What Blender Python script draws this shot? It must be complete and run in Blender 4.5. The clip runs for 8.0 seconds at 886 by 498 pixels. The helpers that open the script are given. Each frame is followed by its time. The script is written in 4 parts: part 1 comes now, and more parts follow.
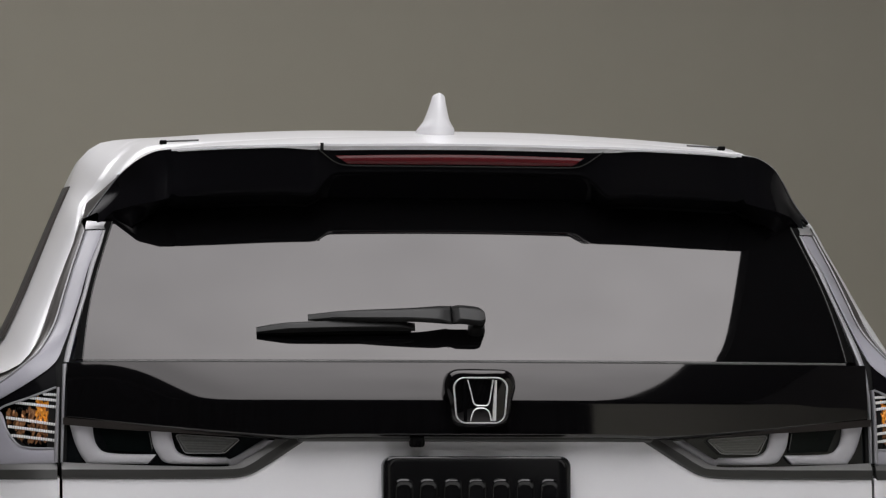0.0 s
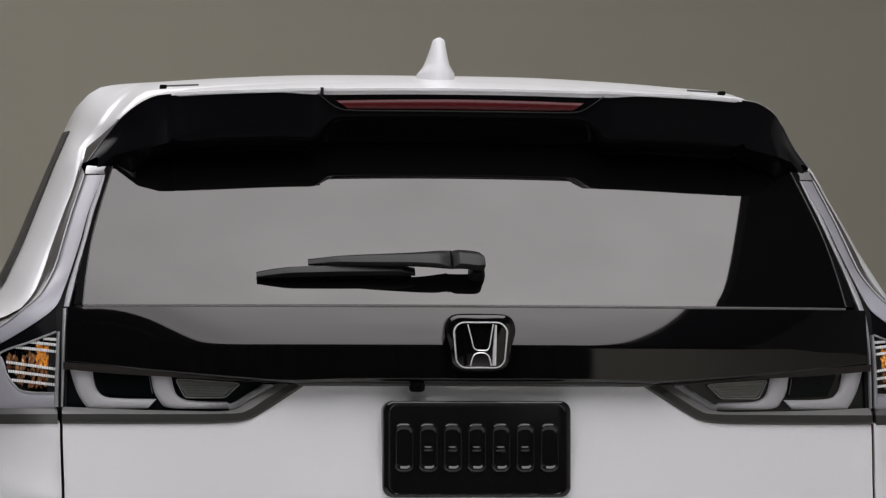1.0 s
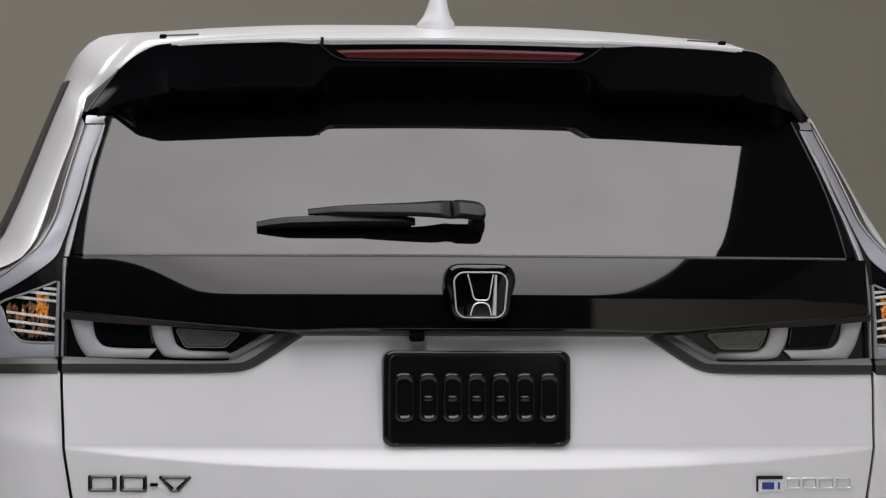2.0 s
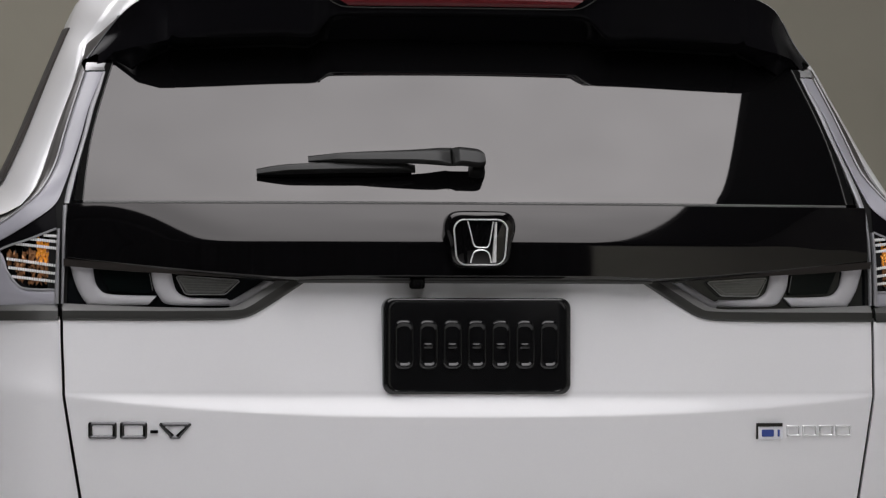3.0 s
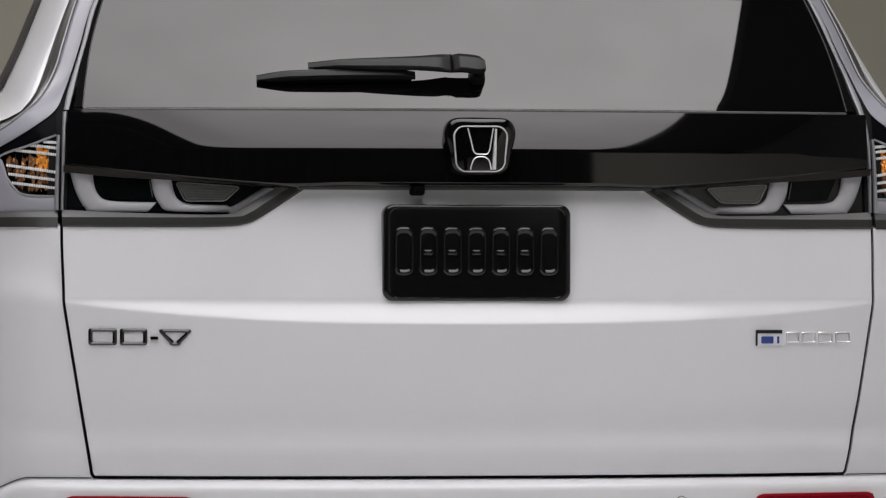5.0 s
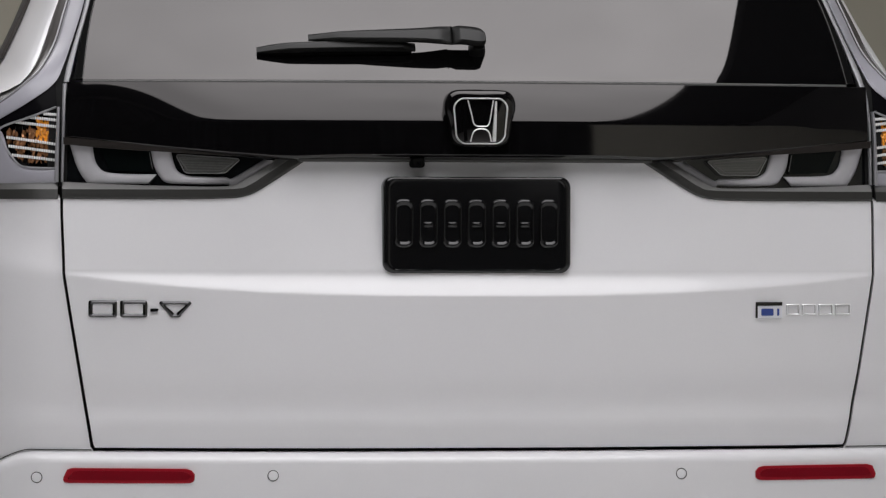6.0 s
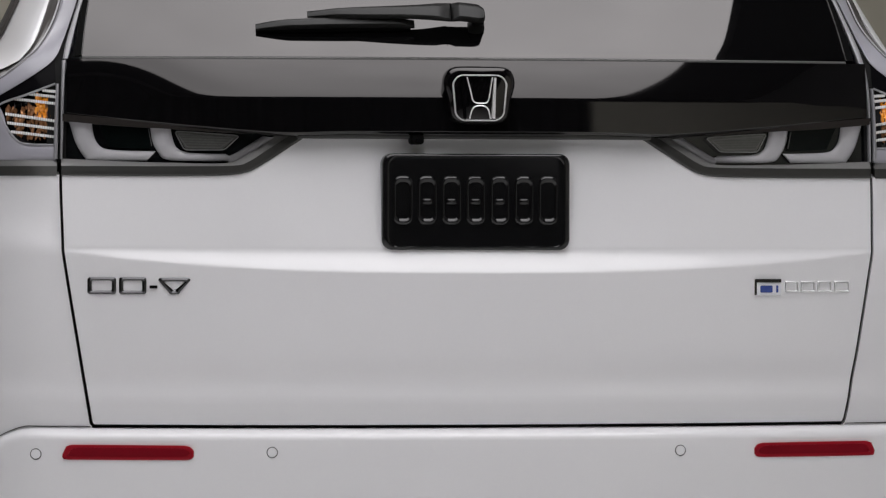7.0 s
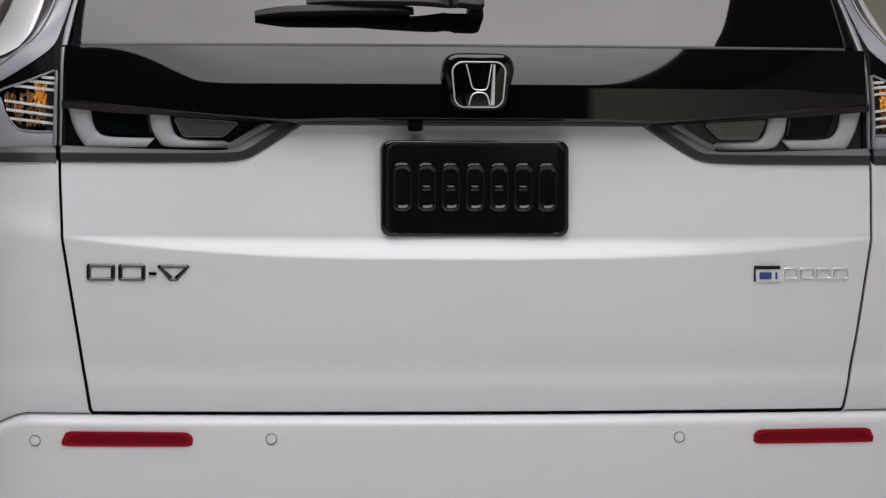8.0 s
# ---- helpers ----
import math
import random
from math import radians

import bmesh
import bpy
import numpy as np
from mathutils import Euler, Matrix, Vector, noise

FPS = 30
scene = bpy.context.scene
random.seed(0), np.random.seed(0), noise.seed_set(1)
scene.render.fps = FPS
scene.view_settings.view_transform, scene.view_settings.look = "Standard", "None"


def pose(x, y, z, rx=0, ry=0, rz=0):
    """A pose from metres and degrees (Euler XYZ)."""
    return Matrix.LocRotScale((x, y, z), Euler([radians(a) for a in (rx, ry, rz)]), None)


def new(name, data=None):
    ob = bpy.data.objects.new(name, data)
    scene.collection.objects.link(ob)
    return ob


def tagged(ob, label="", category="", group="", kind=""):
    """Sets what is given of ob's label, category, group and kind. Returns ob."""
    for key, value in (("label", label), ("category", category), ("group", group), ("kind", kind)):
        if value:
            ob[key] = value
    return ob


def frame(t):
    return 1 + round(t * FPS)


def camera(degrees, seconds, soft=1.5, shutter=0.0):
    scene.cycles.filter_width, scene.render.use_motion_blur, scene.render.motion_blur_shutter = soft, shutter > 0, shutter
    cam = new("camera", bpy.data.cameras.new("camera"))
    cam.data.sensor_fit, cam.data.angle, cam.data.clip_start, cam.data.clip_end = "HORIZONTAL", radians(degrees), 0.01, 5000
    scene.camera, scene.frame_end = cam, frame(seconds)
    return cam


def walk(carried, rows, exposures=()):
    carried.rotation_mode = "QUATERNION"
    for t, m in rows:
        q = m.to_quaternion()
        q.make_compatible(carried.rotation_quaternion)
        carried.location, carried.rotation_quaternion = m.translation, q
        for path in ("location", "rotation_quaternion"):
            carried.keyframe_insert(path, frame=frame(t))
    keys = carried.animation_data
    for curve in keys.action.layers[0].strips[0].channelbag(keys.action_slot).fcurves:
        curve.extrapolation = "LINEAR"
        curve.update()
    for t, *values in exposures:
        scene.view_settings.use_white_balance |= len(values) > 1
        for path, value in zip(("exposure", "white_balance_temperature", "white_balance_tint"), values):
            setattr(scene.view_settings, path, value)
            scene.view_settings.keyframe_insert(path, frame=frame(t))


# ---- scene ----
# ---------------------------------------------------------------- camera
cam = camera(12.5, 8.0, soft=1.3)
EYE = (-0.909, -6.679, 1.06)
# seconds, degrees of pitch, degrees of heading to the right, degrees of lean
TURNS = [
    (0.0, 3.664, 7.222, 0.0), (0.5, 3.236, 7.222, -0.01), (1.0, 2.881, 7.222, -0.02), (1.5, 2.55, 7.222, -0.03), (1.7, 2.404, 7.222, -0.036),
    (2.8, 1.56, 7.222, -0.072), (3.0, 1.424, 7.222, -0.08), (3.5, 1.02, 7.222, -0.09), (4.0, 0.665, 7.222, -0.1), (4.5, 0.37, 7.222, -0.11),
    (4.7, 0.261, 7.223, -0.113), (5.8, -0.235, 7.223, -0.128), (6.0, -0.292, 7.223, -0.13), (6.5, -0.474, 7.224, -0.14), (7.0, -0.62, 7.236, -0.14),
    (7.5, -0.72, 7.244, -0.145), (8.0, -0.808, 7.248, -0.15),
]
walk(cam, [(t, pose(*EYE, 90 + pitch, lean, -turn)) for t, pitch, turn, lean in TURNS])

# ---------------------------------------------------------------- light
world = bpy.data.worlds.new("studio_world")
scene.world = world
world.use_nodes = True
world.node_tree.nodes["Background"].inputs[0].default_value = (0.5, 0.5, 0.5, 1)
world.node_tree.nodes["Background"].inputs[1].default_value = 0.0
scene.view_settings.exposure = -0.05

# ---------------------------------------------------------------- materials


def material(name, color, rough=0.5, metal=0.0, coat=0.0, ior=1.5, grain=0.0, scale=40.0, bump=0.0, bump_scale=400.0,
             rough_var=0.0, transmission=0.0, coat_rough=0.03, stain=0.0, emit=0.0, spec=0.5, tint=(1, 1, 1)):
    m = bpy.data.materials.new(name)
    m.use_nodes = True
    nt = m.node_tree
    b = nt.nodes["Principled BSDF"]
    b.inputs["Base Color"].default_value = (*color, 1)
    b.inputs["Roughness"].default_value = rough
    b.inputs["Metallic"].default_value = metal
    b.inputs["IOR"].default_value = ior
    b.inputs["Specular IOR Level"].default_value = spec
    b.inputs["Specular Tint"].default_value = (*tint, 1)
    b.inputs["Coat Weight"].default_value = coat
    b.inputs["Coat Roughness"].default_value = coat_rough
    b.inputs["Transmission Weight"].default_value = transmission
    if emit:
        b.inputs["Emission Color"].default_value = (*color, 1)
        b.inputs["Emission Strength"].default_value = emit
    tc = nt.nodes.new("ShaderNodeTexCoord")
    if grain or stain:
        n1 = nt.nodes.new("ShaderNodeTexNoise")
        n1.inputs["Scale"].default_value = scale
        n1.inputs["Detail"].default_value = 6
        nt.links.new(tc.outputs["Object"], n1.inputs["Vector"])
        n2 = nt.nodes.new("ShaderNodeTexNoise")
        n2.inputs["Scale"].default_value = scale / 14
        n2.inputs["Detail"].default_value = 3
        nt.links.new(tc.outputs["Object"], n2.inputs["Vector"])
        mix = nt.nodes.new("ShaderNodeMath")
        mix.operation = "MULTIPLY_ADD"
        mix.inputs[1].default_value = stain
        nt.links.new(n2.outputs["Fac"], mix.inputs[0])
        mul = nt.nodes.new("ShaderNodeMath")
        mul.operation = "MULTIPLY"
        mul.inputs[1].default_value = grain
        nt.links.new(n1.outputs["Fac"], mul.inputs[0])
        nt.links.new(mul.outputs[0], mix.inputs[2])
        add = nt.nodes.new("ShaderNodeMath")
        add.operation = "ADD"
        add.inputs[1].default_value = 1 - (grain + stain) / 2
        nt.links.new(mix.outputs[0], add.inputs[0])
        vm = nt.nodes.new("ShaderNodeVectorMath")
        vm.operation = "SCALE"
        vm.inputs[0].default_value = color
        nt.links.new(add.outputs[0], vm.inputs["Scale"])
        nt.links.new(vm.outputs[0], b.inputs["Base Color"])
    if rough_var:
        n3 = nt.nodes.new("ShaderNodeTexNoise")
        n3.inputs["Scale"].default_value = 9
        n3.inputs["Detail"].default_value = 4
        nt.links.new(tc.outputs["Object"], n3.inputs["Vector"])
        mr = nt.nodes.new("ShaderNodeMapRange")
        mr.inputs["To Min"].default_value = max(0.0, rough - rough_var)
        mr.inputs["To Max"].default_value = rough + rough_var
        nt.links.new(n3.outputs["Fac"], mr.inputs["Value"])
        nt.links.new(mr.outputs["Result"], b.inputs["Roughness"])
    if bump:
        n4 = nt.nodes.new("ShaderNodeTexNoise")
        n4.inputs["Scale"].default_value = bump_scale
        n4.inputs["Detail"].default_value = 2
        nt.links.new(tc.outputs["Object"], n4.inputs["Vector"])
        bp = nt.nodes.new("ShaderNodeBump")
        bp.inputs["Strength"].default_value = bump
        bp.inputs["Distance"].default_value = 0.001
        nt.links.new(n4.outputs["Fac"], bp.inputs["Height"])
        nt.links.new(bp.outputs["Normal"], b.inputs["Normal"])
    return m


PAINT = material("white_pearl_paint", (0.755, 0.752, 0.771), rough=0.38, coat=0.48, grain=0.03, scale=300, stain=0.015, coat_rough=0.03)
BLACK = material("gloss_black", (0.0030, 0.0028, 0.0032), rough=0.04, ior=1.545, tint=(1.0, 0.965, 0.955), grain=0.2, scale=60)
SPOILER = material("black_spoiler_plastic", (0.0042, 0.0040, 0.0048), rough=0.16, spec=0.03, grain=0.2, scale=80)
BRIGHT = material("satin_chrome", (0.86, 0.86, 0.87), rough=0.36, metal=1.0)
EMBLEM = material("bright_plated_trim", (0.93, 0.93, 0.93), rough=0.22, metal=0.4, rough_var=0.05)
SATIN = material("satin_black_plastic", (0.028, 0.028, 0.026), rough=0.38, grain=0.2, scale=200, bump=0.05, bump_scale=1500)
GREYTRIM = material("grey_satin_plastic", (0.095, 0.094, 0.092), rough=0.35, grain=0.15, scale=150)
BEVEL = material("pale_grey_plastic", (0.17, 0.168, 0.166), rough=0.35, grain=0.15, scale=150)
GROOVE = material("brown_grey_groove_plastic", (0.05, 0.046, 0.043), rough=0.3, grain=0.15, scale=150)
WINTRIM = material("brown_black_window_trim", (0.020, 0.016, 0.014), rough=0.5, spec=0.15, grain=0.3, scale=120)
GAPSEAL = material("grey_black_seal", (0.055, 0.054, 0.050), rough=0.7, spec=0.1, grain=0.25, scale=90)
REDDIM = material("red_reflector_dim_reflection", (0.205, 0.004, 0.012), rough=0.4, spec=0.04, grain=0.25, scale=260, stain=0.25)
CAPGLOSS = material("silver_gloss_cap", (0.50, 0.50, 0.51), rough=0.22, metal=0.6, rough_var=0.03)
BADGEDARK = material("dark_badge_chrome", (0.075, 0.075, 0.078), rough=0.2, metal=1.0, rough_var=0.05)
RUBBER = material("black_rubber", (0.004, 0.004, 0.004), rough=0.6, grain=0.3, scale=200, spec=0.02)
GAP = material("dark_gap", (0.016, 0.016, 0.016), rough=0.8, spec=0.05, grain=0.2, scale=80)
GLASS = material("privacy_glass", (0.0028, 0.0027, 0.0030), rough=0.02, ior=1.67, tint=(1.0, 0.965, 0.955), grain=0.1, scale=12)
DARKCHROME = material("dark_chrome", (0.16, 0.16, 0.165), rough=0.16, metal=1.0, rough_var=0.04)
LENS = material("clear_lamp_cover", (0.34, 0.335, 0.375), rough=0.4, coat=0.25, coat_rough=0.15, grain=0.06, scale=60)
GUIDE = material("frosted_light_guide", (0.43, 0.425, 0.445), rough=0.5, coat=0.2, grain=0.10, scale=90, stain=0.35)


def fade_color(m, x0, x1, least):
    """Colour goes darker from x0 to x1 off the car's middle, down to least."""
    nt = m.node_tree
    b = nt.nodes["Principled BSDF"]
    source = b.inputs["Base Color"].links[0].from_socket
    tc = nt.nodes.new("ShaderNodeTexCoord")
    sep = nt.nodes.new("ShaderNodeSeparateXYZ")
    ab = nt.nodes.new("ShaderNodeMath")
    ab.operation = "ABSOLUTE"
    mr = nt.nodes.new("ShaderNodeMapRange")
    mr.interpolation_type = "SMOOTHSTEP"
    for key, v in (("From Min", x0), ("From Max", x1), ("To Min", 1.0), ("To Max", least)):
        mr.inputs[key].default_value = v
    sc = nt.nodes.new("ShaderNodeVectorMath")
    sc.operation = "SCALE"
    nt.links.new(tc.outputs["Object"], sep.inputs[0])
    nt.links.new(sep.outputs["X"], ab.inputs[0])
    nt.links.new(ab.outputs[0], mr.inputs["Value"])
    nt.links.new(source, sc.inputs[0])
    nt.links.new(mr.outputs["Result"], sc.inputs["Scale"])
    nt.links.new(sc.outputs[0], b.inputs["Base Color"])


fade_color(GUIDE, 0.485, 0.405, 0.30)
LAMPDARK = material("lamp_housing_black", (0.006, 0.007, 0.008), rough=0.12, ior=1.5, grain=0.3, scale=90)
SMOKED = material("smoked_lens", (0.003, 0.0045, 0.0045), rough=0.06, spec=0.14, grain=0.2, scale=60)
SILVER = material("ribbed_reverse_lens", (0.115, 0.116, 0.11), rough=0.2, coat=1.0, grain=0.5, scale=220, stain=0.5)
RED = material("red_reflector", (0.31, 0.010, 0.020), rough=0.4, spec=0.06, grain=0.25, scale=260, stain=0.2)
BRAKE = material("red_brake_lens", (0.078, 0.009, 0.011), rough=0.25, spec=0.2, coat=0.08, grain=0.4, scale=90, stain=0.5)
AMBER = material("amber_reflector", (0.95, 0.36, 0.02), rough=0.16, metal=0.3, coat=1.0, grain=0.6, scale=160, stain=0.5)
BULBPINK = material("copper_reflector", (0.34, 0.16, 0.07), rough=0.2, metal=0.6, grain=0.5, scale=160)
LED = material("white_led_bead", (0.92, 0.92, 0.92), rough=0.12, metal=0.3, coat=1.0)
PLATE = material("black_plate_enamel", (0.0055, 0.0055, 0.006), rough=0.13, ior=1.5, grain=0.2, scale=90)
WIPER = material("wiper_plastic", (0.0105, 0.0105, 0.0102), rough=0.42, spec=0.3, grain=0.25, scale=300, bump=0.08, bump_scale=1800)
BADGEBLUE = material("blue_badge_inlay", (0.02, 0.05, 0.26), rough=0.2, coat=1.0)
BADGEWHITE = material("white_badge", (0.78, 0.79, 0.84), rough=0.2, coat=1.0)
TYRE = material("tyre_rubber", (0.02, 0.02, 0.02), rough=0.75, grain=0.3, scale=60, bump=0.3, bump_scale=300)
ALLOY = material("alloy", (0.45, 0.45, 0.46), rough=0.25, metal=1.0, rough_var=0.06)
BACKDROP = material("grey_painted_cyclorama", (0.298, 0.280, 0.230), rough=0.85, grain=0.05, scale=6, stain=0.06, bump=0.1, bump_scale=120)
FLOORM = material("pale_studio_floor", (0.79, 0.783, 0.776), rough=0.6, grain=0.08, scale=8, stain=0.1)
DRAPE = material("black_drape", (0.006, 0.006, 0.006), rough=0.9, grain=0.3, scale=20)
WHITEWALL = material("white_wall", (0.82, 0.815, 0.80), rough=0.8, grain=0.05, scale=6, stain=0.06)
SILVERTRIM = material("silver_trim", (0.27, 0.27, 0.285), rough=0.3, coat=0.3, grain=0.1, scale=80)
FLAT = material("grey_bounce_board", (0.66, 0.655, 0.565), rough=0.8, grain=0.05, scale=10, stain=0.05)
GREYWALL = material("olive_grey_wall", (0.20, 0.192, 0.162), rough=0.8, grain=0.06, scale=6, stain=0.08)

# ---------------------------------------------------------------- mesh helpers


def finish(name, bm, mat, parent=None, label="", angle=35, smooth=True):
    bmesh.ops.recalc_face_normals(bm, faces=bm.faces)
    me = bpy.data.meshes.new(name)
    bm.to_mesh(me)
    bm.free()
    if smooth:
        for p in me.polygons:
            p.use_smooth = True
        me.set_sharp_from_angle(angle=radians(angle))
    me.materials.append(mat)
    ob = new(name, me)
    if parent is not None:
        ob.parent = parent
    if label:
        tagged(ob, label=label)
    return ob


def part(name, bm, mat, parent, label="", angle=35, smooth=True):
    return finish(name, bm, mat, parent, label, angle, smooth)


def resample(pts, n, curved=True):
    """n points at even arc length on a smooth line through pts."""
    p = np.array(pts, dtype=float)
    if curved and len(p) > 2:
        ext = np.vstack([2 * p[0] - p[1], p, 2 * p[-1] - p[-2]])
        fine = []
        for i in range(1, len(ext) - 2):
            a, b, c, d = ext[i - 1], ext[i], ext[i + 1], ext[i + 2]
            for t in np.linspace(0, 1, 12, endpoint=False):
                fine.append(0.5 * (2 * b + (c - a) * t + (2 * a - 5 * b + 4 * c - d) * t * t + (3 * b - a - 3 * c + d) * t ** 3))
        fine.append(p[-1])
        p = np.array(fine)
    s = np.concatenate([[0], np.cumsum(np.linalg.norm(np.diff(p, axis=0), axis=1))])
    u = np.linspace(0, s[-1], n)
    return np.stack([np.interp(u, s, p[:, k]) for k in range(p.shape[1])], axis=1)


def sheet(rows, thick=0.0, bm=None, push=(0, 1, 0)):
    """A grid of points as a surface; with thick it becomes a closed slab, its back lying along push."""
    bm = bm or bmesh.new()
    front = [[bm.verts.new(p) for p in r] for r in rows]
    nj, ni = len(front), len(front[0])
    for j in range(nj - 1):
        for i in range(ni - 1):
            bm.faces.new((front[j][i], front[j][i + 1], front[j + 1][i + 1], front[j + 1][i]))
    if thick:
        off = Vector(push) * thick
        back = [[bm.verts.new(v.co + off) for v in r] for r in front]
        for j in range(nj - 1):
            for i in range(ni - 1):
                bm.faces.new((back[j][i], back[j + 1][i], back[j + 1][i + 1], back[j][i + 1]))
        loop = [(0, i) for i in range(ni)] + [(j, ni - 1) for j in range(1, nj)]
        loop += [(nj - 1, i) for i in range(ni - 2, -1, -1)] + [(j, 0) for j in range(nj - 2, 0, -1)]
        for (a, b), (c, d) in zip(loop, loop[1:] + loop[:1]):
            bm.faces.new((front[a][b], back[a][b], back[c][d], front[c][d]))
    return bm


def bow(x):
    x = abs(x)
    return 0.12 * x * x + 0.05 * x ** 4 + 4 * max(0.0, x - 0.72) ** 2


def softplus(v, k):
    return k * math.log1p(math.exp(min(60.0, v / k)))


def smooth01(v, a, b):
    t = min(1.0, max(0.0, (v - a) / (b - a)))
    return t * t * (3 - 2 * t)


def skin(x, z):
    """The rear surface above the lamps' lower trim: upright below, raked like the rear window above."""
    d = softplus(z - 1.257, 0.02)
    return 0.045 + 0.70 * d + 0.27 * d * d + bow(x)


def ruled(low, high, sx=1, yf=skin, out=0.0, nu=40, nv=8, prof=None, thick=0.012, curved=True, bm=None, lean=None):
    """A patch between two lines of (x, z) on the surface yf, standing out from it; prof(v) adds to that across the patch, lean(v, z) sets it back."""
    a, b = resample(low, nu, curved), resample(high, nu, curved)
    rows = []
    for j in range(nv):
        v = j / (nv - 1)
        o = out + (prof(v) if prof else 0.0)
        rows.append([(sx * p[0], yf(p[0], p[1]) - o + (lean(v, p[1]) if lean else 0.0), p[1]) for p in (1 - v) * a + v * b])
    return sheet(rows, thick, bm)


def dome(h):
    return lambda v: h * math.sqrt(max(0.0, 1 - (2 * v - 1) ** 2))


def tube(points, r, n=8, bm=None):
    bm = bm or bmesh.new()
    p = [Vector(q) for q in points]
    rings = []
    for i, c in enumerate(p):
        d = (p[min(i + 1, len(p) - 1)] - p[max(i - 1, 0)]).normalized()
        u = d.cross(Vector((0, 1, 0)))
        u = u.normalized() if u.length > 1e-4 else Vector((1, 0, 0))
        w = d.cross(u)
        rings.append([bm.verts.new(c + r * (math.cos(a) * u + math.sin(a) * w)) for a in [2 * math.pi * k / n for k in range(n)]])
    for a, b in zip(rings, rings[1:]):
        for k in range(n):
            bm.faces.new((a[k], a[(k + 1) % n], b[(k + 1) % n], b[k]))
    bm.faces.new(rings[0])
    bm.faces.new(rings[-1])
    return bm


def rounded(hw, hh, r, n=6, top=None):
    """Outline of a rounded rectangle in (x, z); top: another half width at its top."""
    top = hw if top is None else top
    pts = []
    for cx, cz, a0 in ((top - r, hh - r, 0), (-top + r, hh - r, 90), (-hw + r, -hh + r, 180), (hw - r, -hh + r, 270)):
        for k in range(n + 1):
            a = radians(a0 + 90 * k / n)
            pts.append((cx + r * math.cos(a), cz + r * math.sin(a)))
    return pts


def slab(outline, steps, at=(0, 0, 0), yf=None, bm=None):
    """A loft of one (x, z) outline: steps of (scale towards its middle in metres, y). Closed at both ends."""
    bm = bm or bmesh.new()
    n = len(outline)
    mx, mz = sum(p[0] for p in outline) / n, sum(p[1] for p in outline) / n
    rings = []
    for inset, y in steps:
        ring = []
        for x, z in outline:
            d = Vector((x - mx, z - mz))
            k = max(0.0, 1 - inset / max(d.length, 1e-6))
            X, Z = at[0] + mx + d.x * k, at[2] + mz + d.y * k
            ring.append(bm.verts.new((X, at[1] + y + (yf(X, Z) if yf else 0), Z)))
        rings.append(ring)
    for a, b in zip(rings, rings[1:]):
        for k in range(n):
            bm.faces.new((a[k], a[(k + 1) % n], b[(k + 1) % n], b[k]))
    bm.faces.new(rings[0])
    bm.faces.new(rings[-1])
    return bm


def box(x0, x1, y0, y1, z0, z1, bevel=0.0, bm=None):
    own = bmesh.new()
    bmesh.ops.create_cube(own, size=1, matrix=Matrix.Translation(((x0 + x1) / 2, (y0 + y1) / 2, (z0 + z1) / 2)) @ Matrix.Diagonal((x1 - x0, y1 - y0, z1 - z0, 1)))
    if bevel:
        bmesh.ops.bevel(own, geom=own.edges[:], offset=bevel, segments=2, profile=0.5, affect="EDGES")
    if bm is None:
        return own
    me = bpy.data.meshes.new("piece")
    own.to_mesh(me)
    own.free()
    bm.from_mesh(me)
    bpy.data.meshes.remove(me)
    return bm


# ---------------------------------------------------------------- the studio
def plane_slab(name, x0, x1, y0, y1, z0, z1, mat, label, category):
    return tagged(finish(name, box(x0, x1, y0, y1, z0, z1), mat), label, category, kind="structure")


plane_slab("floor", -9, 6, -10.5, 12, -0.2, 0, FLOORM, "smooth pale painted studio floor under the car", "floor")
# cyclorama: upright sheet with a rounded cove at its foot
cove = [(7.0, 0.004)] + [(7.0 + 2.0 * math.sin(a), 0.004 + 2.0 - 2.0 * math.cos(a)) for a in np.linspace(0.1, math.pi / 2, 14)] + [(9.0, 3.5), (9.0, 6.9)]
tagged(finish("backdrop", sheet([[(x, y, z) for y, z in cove] for x in np.linspace(-9, 6, 7)], 0.05), BACKDROP, angle=60),
       "plain grey-brown painted studio backdrop with a curved foot", "backdrop", kind="structure")
# Unseen side walls: grey west dims reflections, white east stands close to bounce light.
plane_slab("wall_west", -9.2, -9, -10.5, 12, 0, 7, GREYWALL, "unseen grey painted studio side wall", "wall")
plane_slab("wall_east", 6, 6.2, -10.5, 12, 0, 7, WHITEWALL, "unseen white painted side wall, set in to bounce light", "wall")
plane_slab("wall_south", -9, 6, -10.7, -10.5, 0, 7, GREYWALL, "olive grey painted studio wall behind the camera", "wall")
plane_slab("wall_north", -9, 6, 12, 12.2, 0, 7, GREYWALL, "grey painted studio wall behind the backdrop", "wall")
plane_slab("ceiling", -9.2, 6.2, -10.7, 12.2, 7, 7.2, DRAPE, "black painted studio ceiling", "ceiling")


def drape(x0, x1, y, z1):
    bm = bmesh.new()
    rows = []
    for z in (0.0, z1):
        rows.append([(x, y + 0.06 * math.sin(x * 9) + 0.03 * math.sin(x * 23), z) for x in np.linspace(x0, x1, 300)])
    return tagged(finish("curtain", sheet(rows, 0.02, bm), DRAPE), "unseen black cloth curtain hanging in folds behind the camera", "curtain")


# Unseen curtain added behind the camera to keep gloss reflections dark.
drape(-8.8, 5.8, -9.6, 6.2)

# unseen pale flat on two feet, added for the garnish reflection and side fill
flat = tagged(new("bounce_flat"), "tall unseen pale grey bounce board standing on the studio floor", "board")
part("board", box(1.51, 5.6, -5.04, -5.0, 0.05, 2.5, 0.004), FLAT, flat, "pale grey board")
